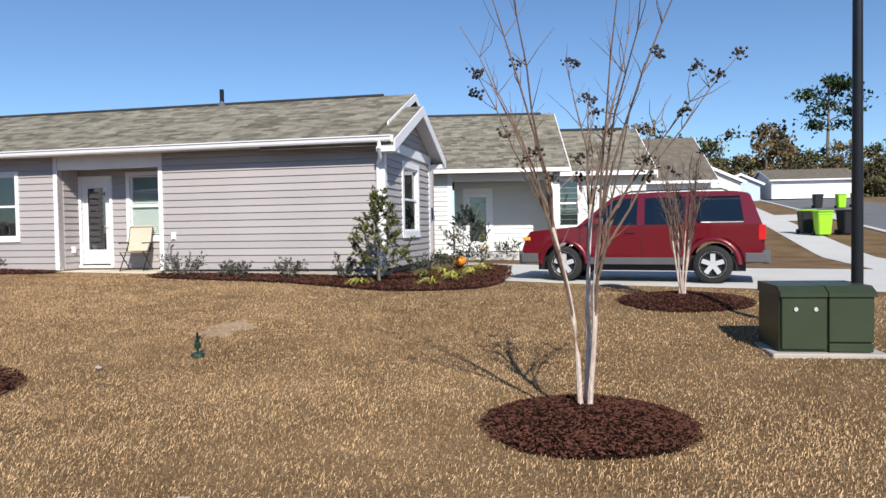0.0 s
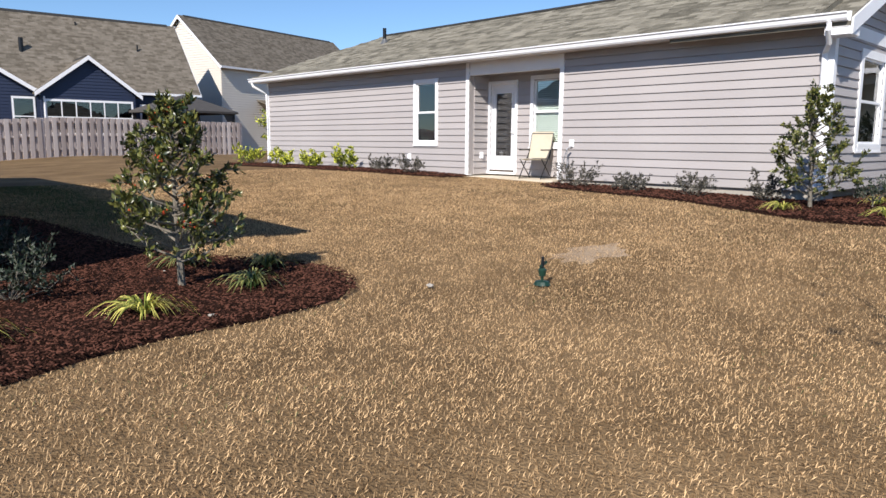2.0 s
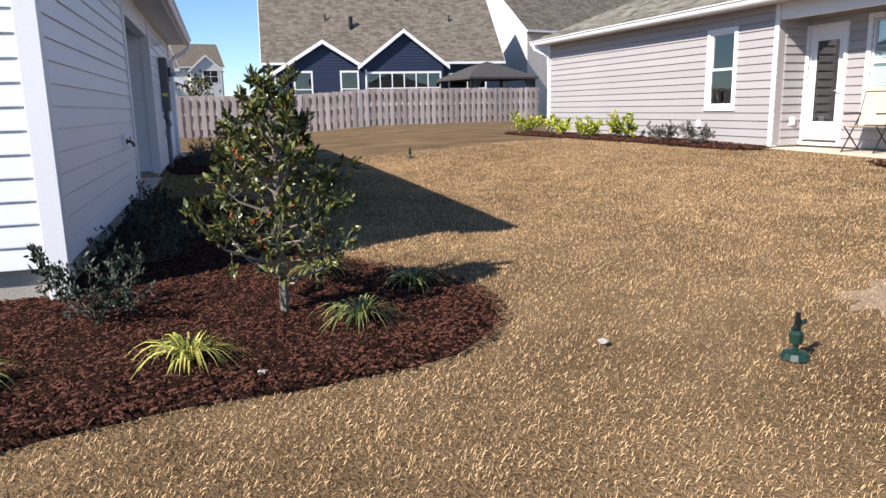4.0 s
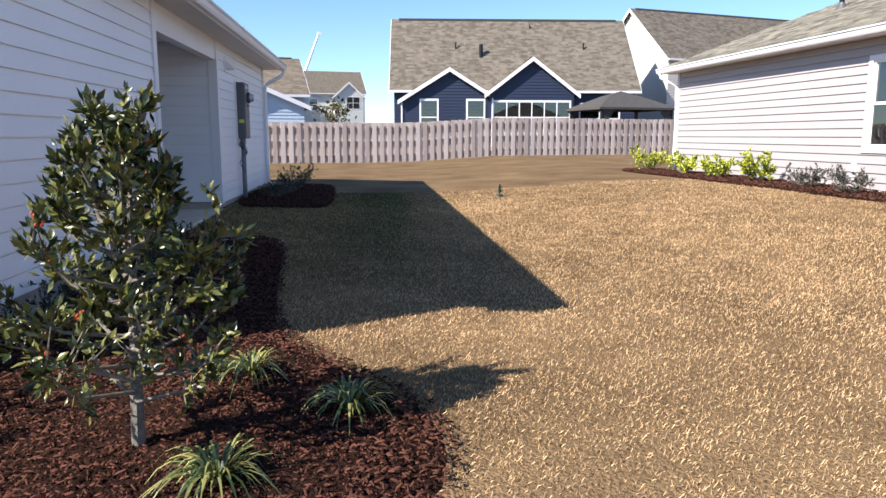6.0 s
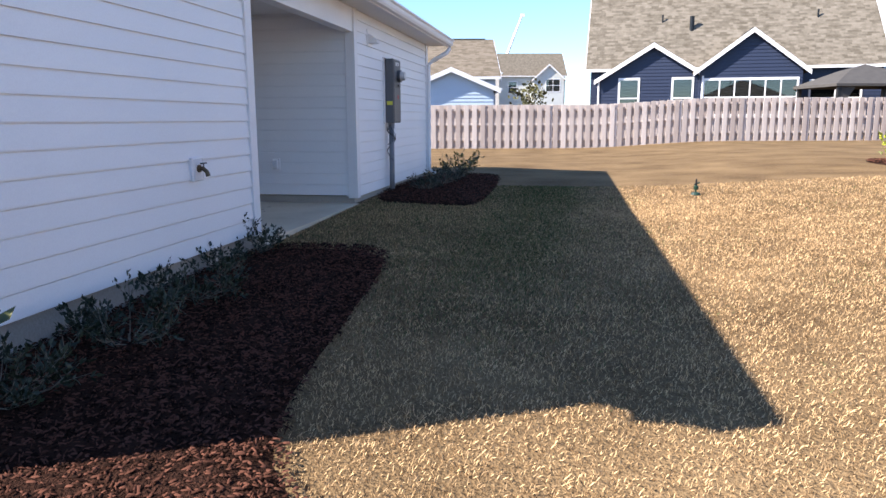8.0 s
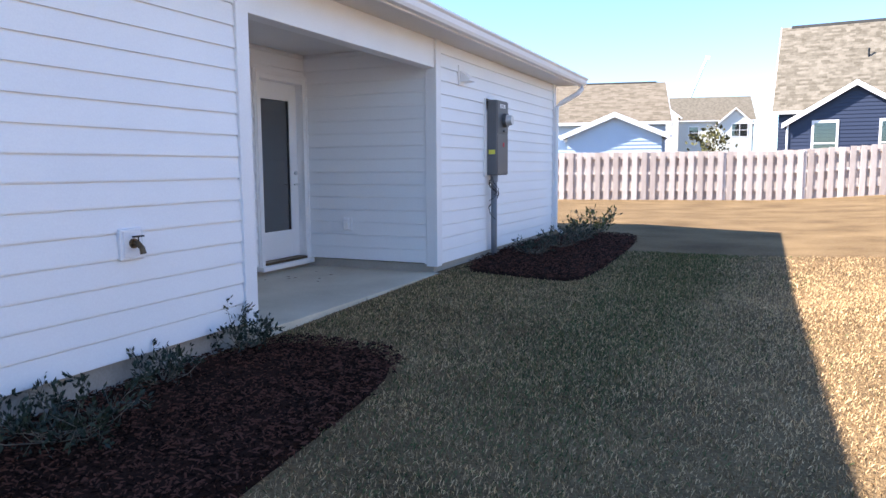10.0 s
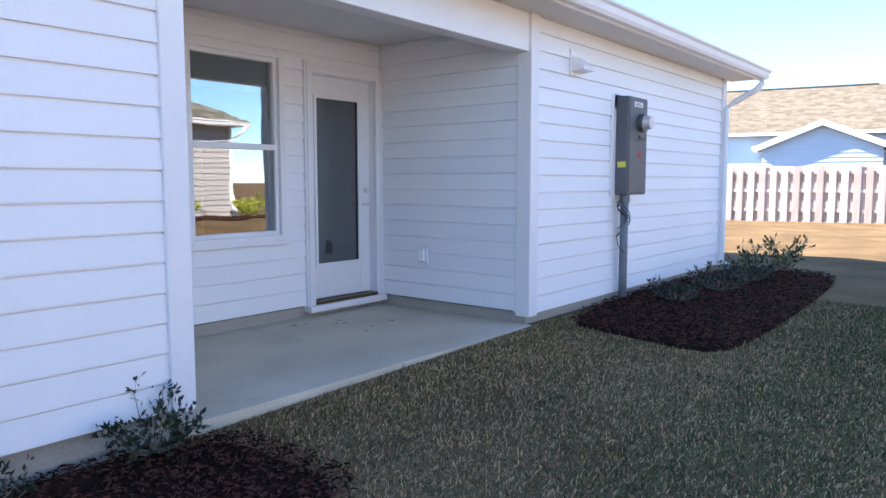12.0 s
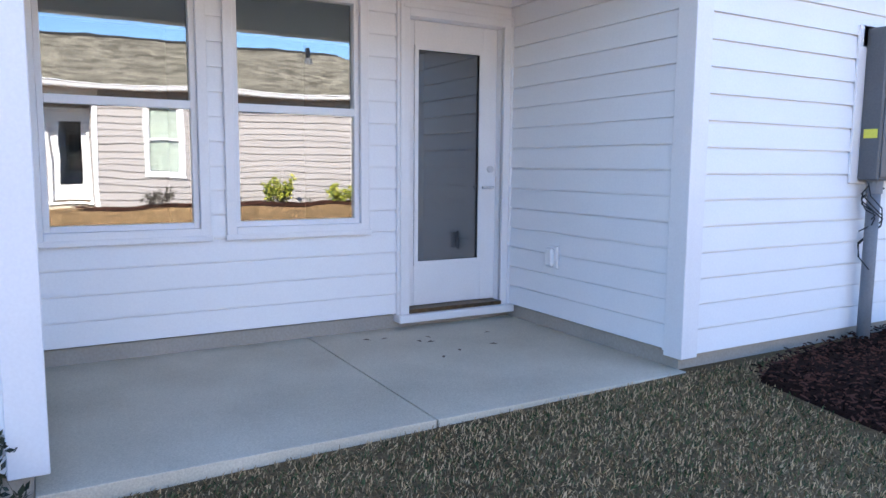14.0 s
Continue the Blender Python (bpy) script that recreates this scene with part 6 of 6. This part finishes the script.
# ---- grass ----
def grass(seed, count, x0, x1, y0, y1, dens, length, name="grass", mat=None, label="short dormant tan grass blades covering the lawn"):
    r = np.random.default_rng(seed)
    X, Y = r.uniform(x0, x1, count), r.uniform(y0, y1, count)
    keep = r.random(count) < dens(X, Y)
    X, Y = X[keep], Y[keep]
    bad = (X < .05) & (Y > -8.1) & (Y < 5.1)
    lx = (X - 10.863) * math.cos(TH) + (Y - .397) * math.sin(TH)
    ly = -(X - 10.863) * math.sin(TH) + (Y - .397) * math.cos(TH)
    bad |= (lx > -.2) & (ly > -11) & (ly < 7)
    for poly in BEDS:
        px = np.array([p[0] for p in poly])
        py = np.array([p[1] for p in poly])
        c = np.zeros(len(X), bool)
        sel = (X > px.min()) & (X < px.max()) & (Y > py.min()) & (Y < py.max())
        xs_, ys_ = X[sel] + r.normal(0, .03, sel.sum()), Y[sel] + r.normal(0, .03, sel.sum())
        cs = np.zeros(len(xs_), bool)
        j = len(px) - 1
        for i in range(len(px)):
            if py[i] != py[j]:
                cs ^= ((py[i] > ys_) != (py[j] > ys_)) & (xs_ < (px[j] - px[i]) * (ys_ - py[i]) / (py[j] - py[i]) + px[i])
            j = i
        c[sel] = cs
        bad |= c
    X, Y = X[~bad], Y[~bad]
    n = len(X)
    k = np.clip((X - 3) / 6, 0, 1)
    Z = .02 * np.clip(Y, -14, 0) + .26 * k * k * (3 - 2 * k)
    a = r.uniform(0, 2 * np.pi, n)
    L = length * r.uniform(.5, 1.4, n)
    tilt = r.uniform(.25, 1.35, n)
    W = .00095 * r.uniform(.7, 1.4, n) * (1 + .18 * np.hypot(X - 1.5, Y + 9))
    dx, dy, dz = np.cos(a) * np.sin(tilt) * L, np.sin(a) * np.sin(tilt) * L, np.cos(tilt) * L
    sx, sy = -np.sin(a) * W, np.cos(a) * W
    A = np.stack([X - sx, Y - sy, Z - .004], 1)
    B = np.stack([X + sx, Y + sy, Z - .004], 1)
    C = np.stack([X + dx * .55 + sx * .8, Y + dy * .55 + sy * .8, Z + dz * .75], 1)
    D = np.stack([X + dx, Y + dy, Z + dz * .92 + .002], 1)
    co = np.stack([A, B, C, D], 1).reshape(-1, 3)
    b = (np.arange(n) * 4)[:, None]
    tri = np.concatenate([b + np.array((0, 1, 2)), b + np.array((0, 2, 3))], 0)
    ob = fast_mesh(name, co, tri, mat or BLADE, None, label)
    return tagged(ob, label, "grass")


def near_path(X, Y):
    """Denser where people walk past."""
    pts = [(-2.8, -15.0), (-1.4, -14.6), (0, -14.1), (2.1, -12.3), (2.8, -10.3), (3.4, -7.2), (3.5, -6.0), (3.0, -4.0), (2.8, -3.2)]
    d = np.full(X.shape, 99.0)
    for a, b in zip(pts, pts[1:]):
        ax, ay, bx, by = *a, *b
        tt = np.clip(((X - ax) * (bx - ax) + (Y - ay) * (by - ay)) / ((bx - ax) ** 2 + (by - ay) ** 2), 0, 1)
        d = np.minimum(d, np.hypot(X - ax - tt * (bx - ax), Y - ay - tt * (by - ay)))
    return np.clip((3.2 / np.maximum(d, .9)) ** 1.6, 0, 1) * (d < 9)


grass(31, 1360000, -4, 11, -19, 3, near_path, .024)


def stripe(X, Y):
    """A mown strip that stayed green, fading at its sides, plus cover that deepens shade."""
    # greener turf by the house, spread wide so dark blades deepen its shade
    side = .42 * np.clip((3.9 + .3 * np.sin(Y * 2.3) - X) / 1.4, 0, 1)
    return np.clip(np.exp(-((X - 2.55 - .04 * Y) / .42) ** 2) + side, 0, 1) * np.clip((Y + 6.6 + .5 * np.sin(X * 2.1)) / 3.2, 0, 1) * (Y < 3) * .8


def tufts(X, Y):
    return (np.sin(X * 1.9 + 1.3 * np.sin(Y * 1.1)) * np.sin(Y * 1.6 + 1.1 * np.sin(X * .9)) > .55) * .30


grass(32, 240000, .1, 4.4, -7.2, 3.0, stripe, .028, "green_grass", GREEN_BLADE, "green strip of living grass, widened to darken the shaded lawn")
grass(33, 110000, -2, 9, -16, 2, tufts, .024, "green_grass", GREEN_BLADE, "scattered green tufts among the dormant grass")


def bare_patch(x, y, rx, ry, seed):
    rg = random.Random(seed)
    v = [(x, y, ground_z(x, y) + .012)]
    n = 28
    for k in range(n):
        a = 2 * math.pi * k / n
        w = rg.uniform(.6, 1.1)
        px, py = x + rx * math.cos(a) * w, y + ry * math.sin(a) * w
        v.append((px, py, ground_z(px, py) + .004))
    return tagged(raw("bare_soil", v, [(0, k + 1, (k + 1) % n + 1) for k in range(n)], SAND, None, "pale sandy bare patch in the lawn", True, "stuff"), "pale sandy bare patch in the lawn", "soil")


bare_patch(5.2, -9.9, .62, .35, 1)


# ---- siding boards, last of the large pieces ----
lay_siding()
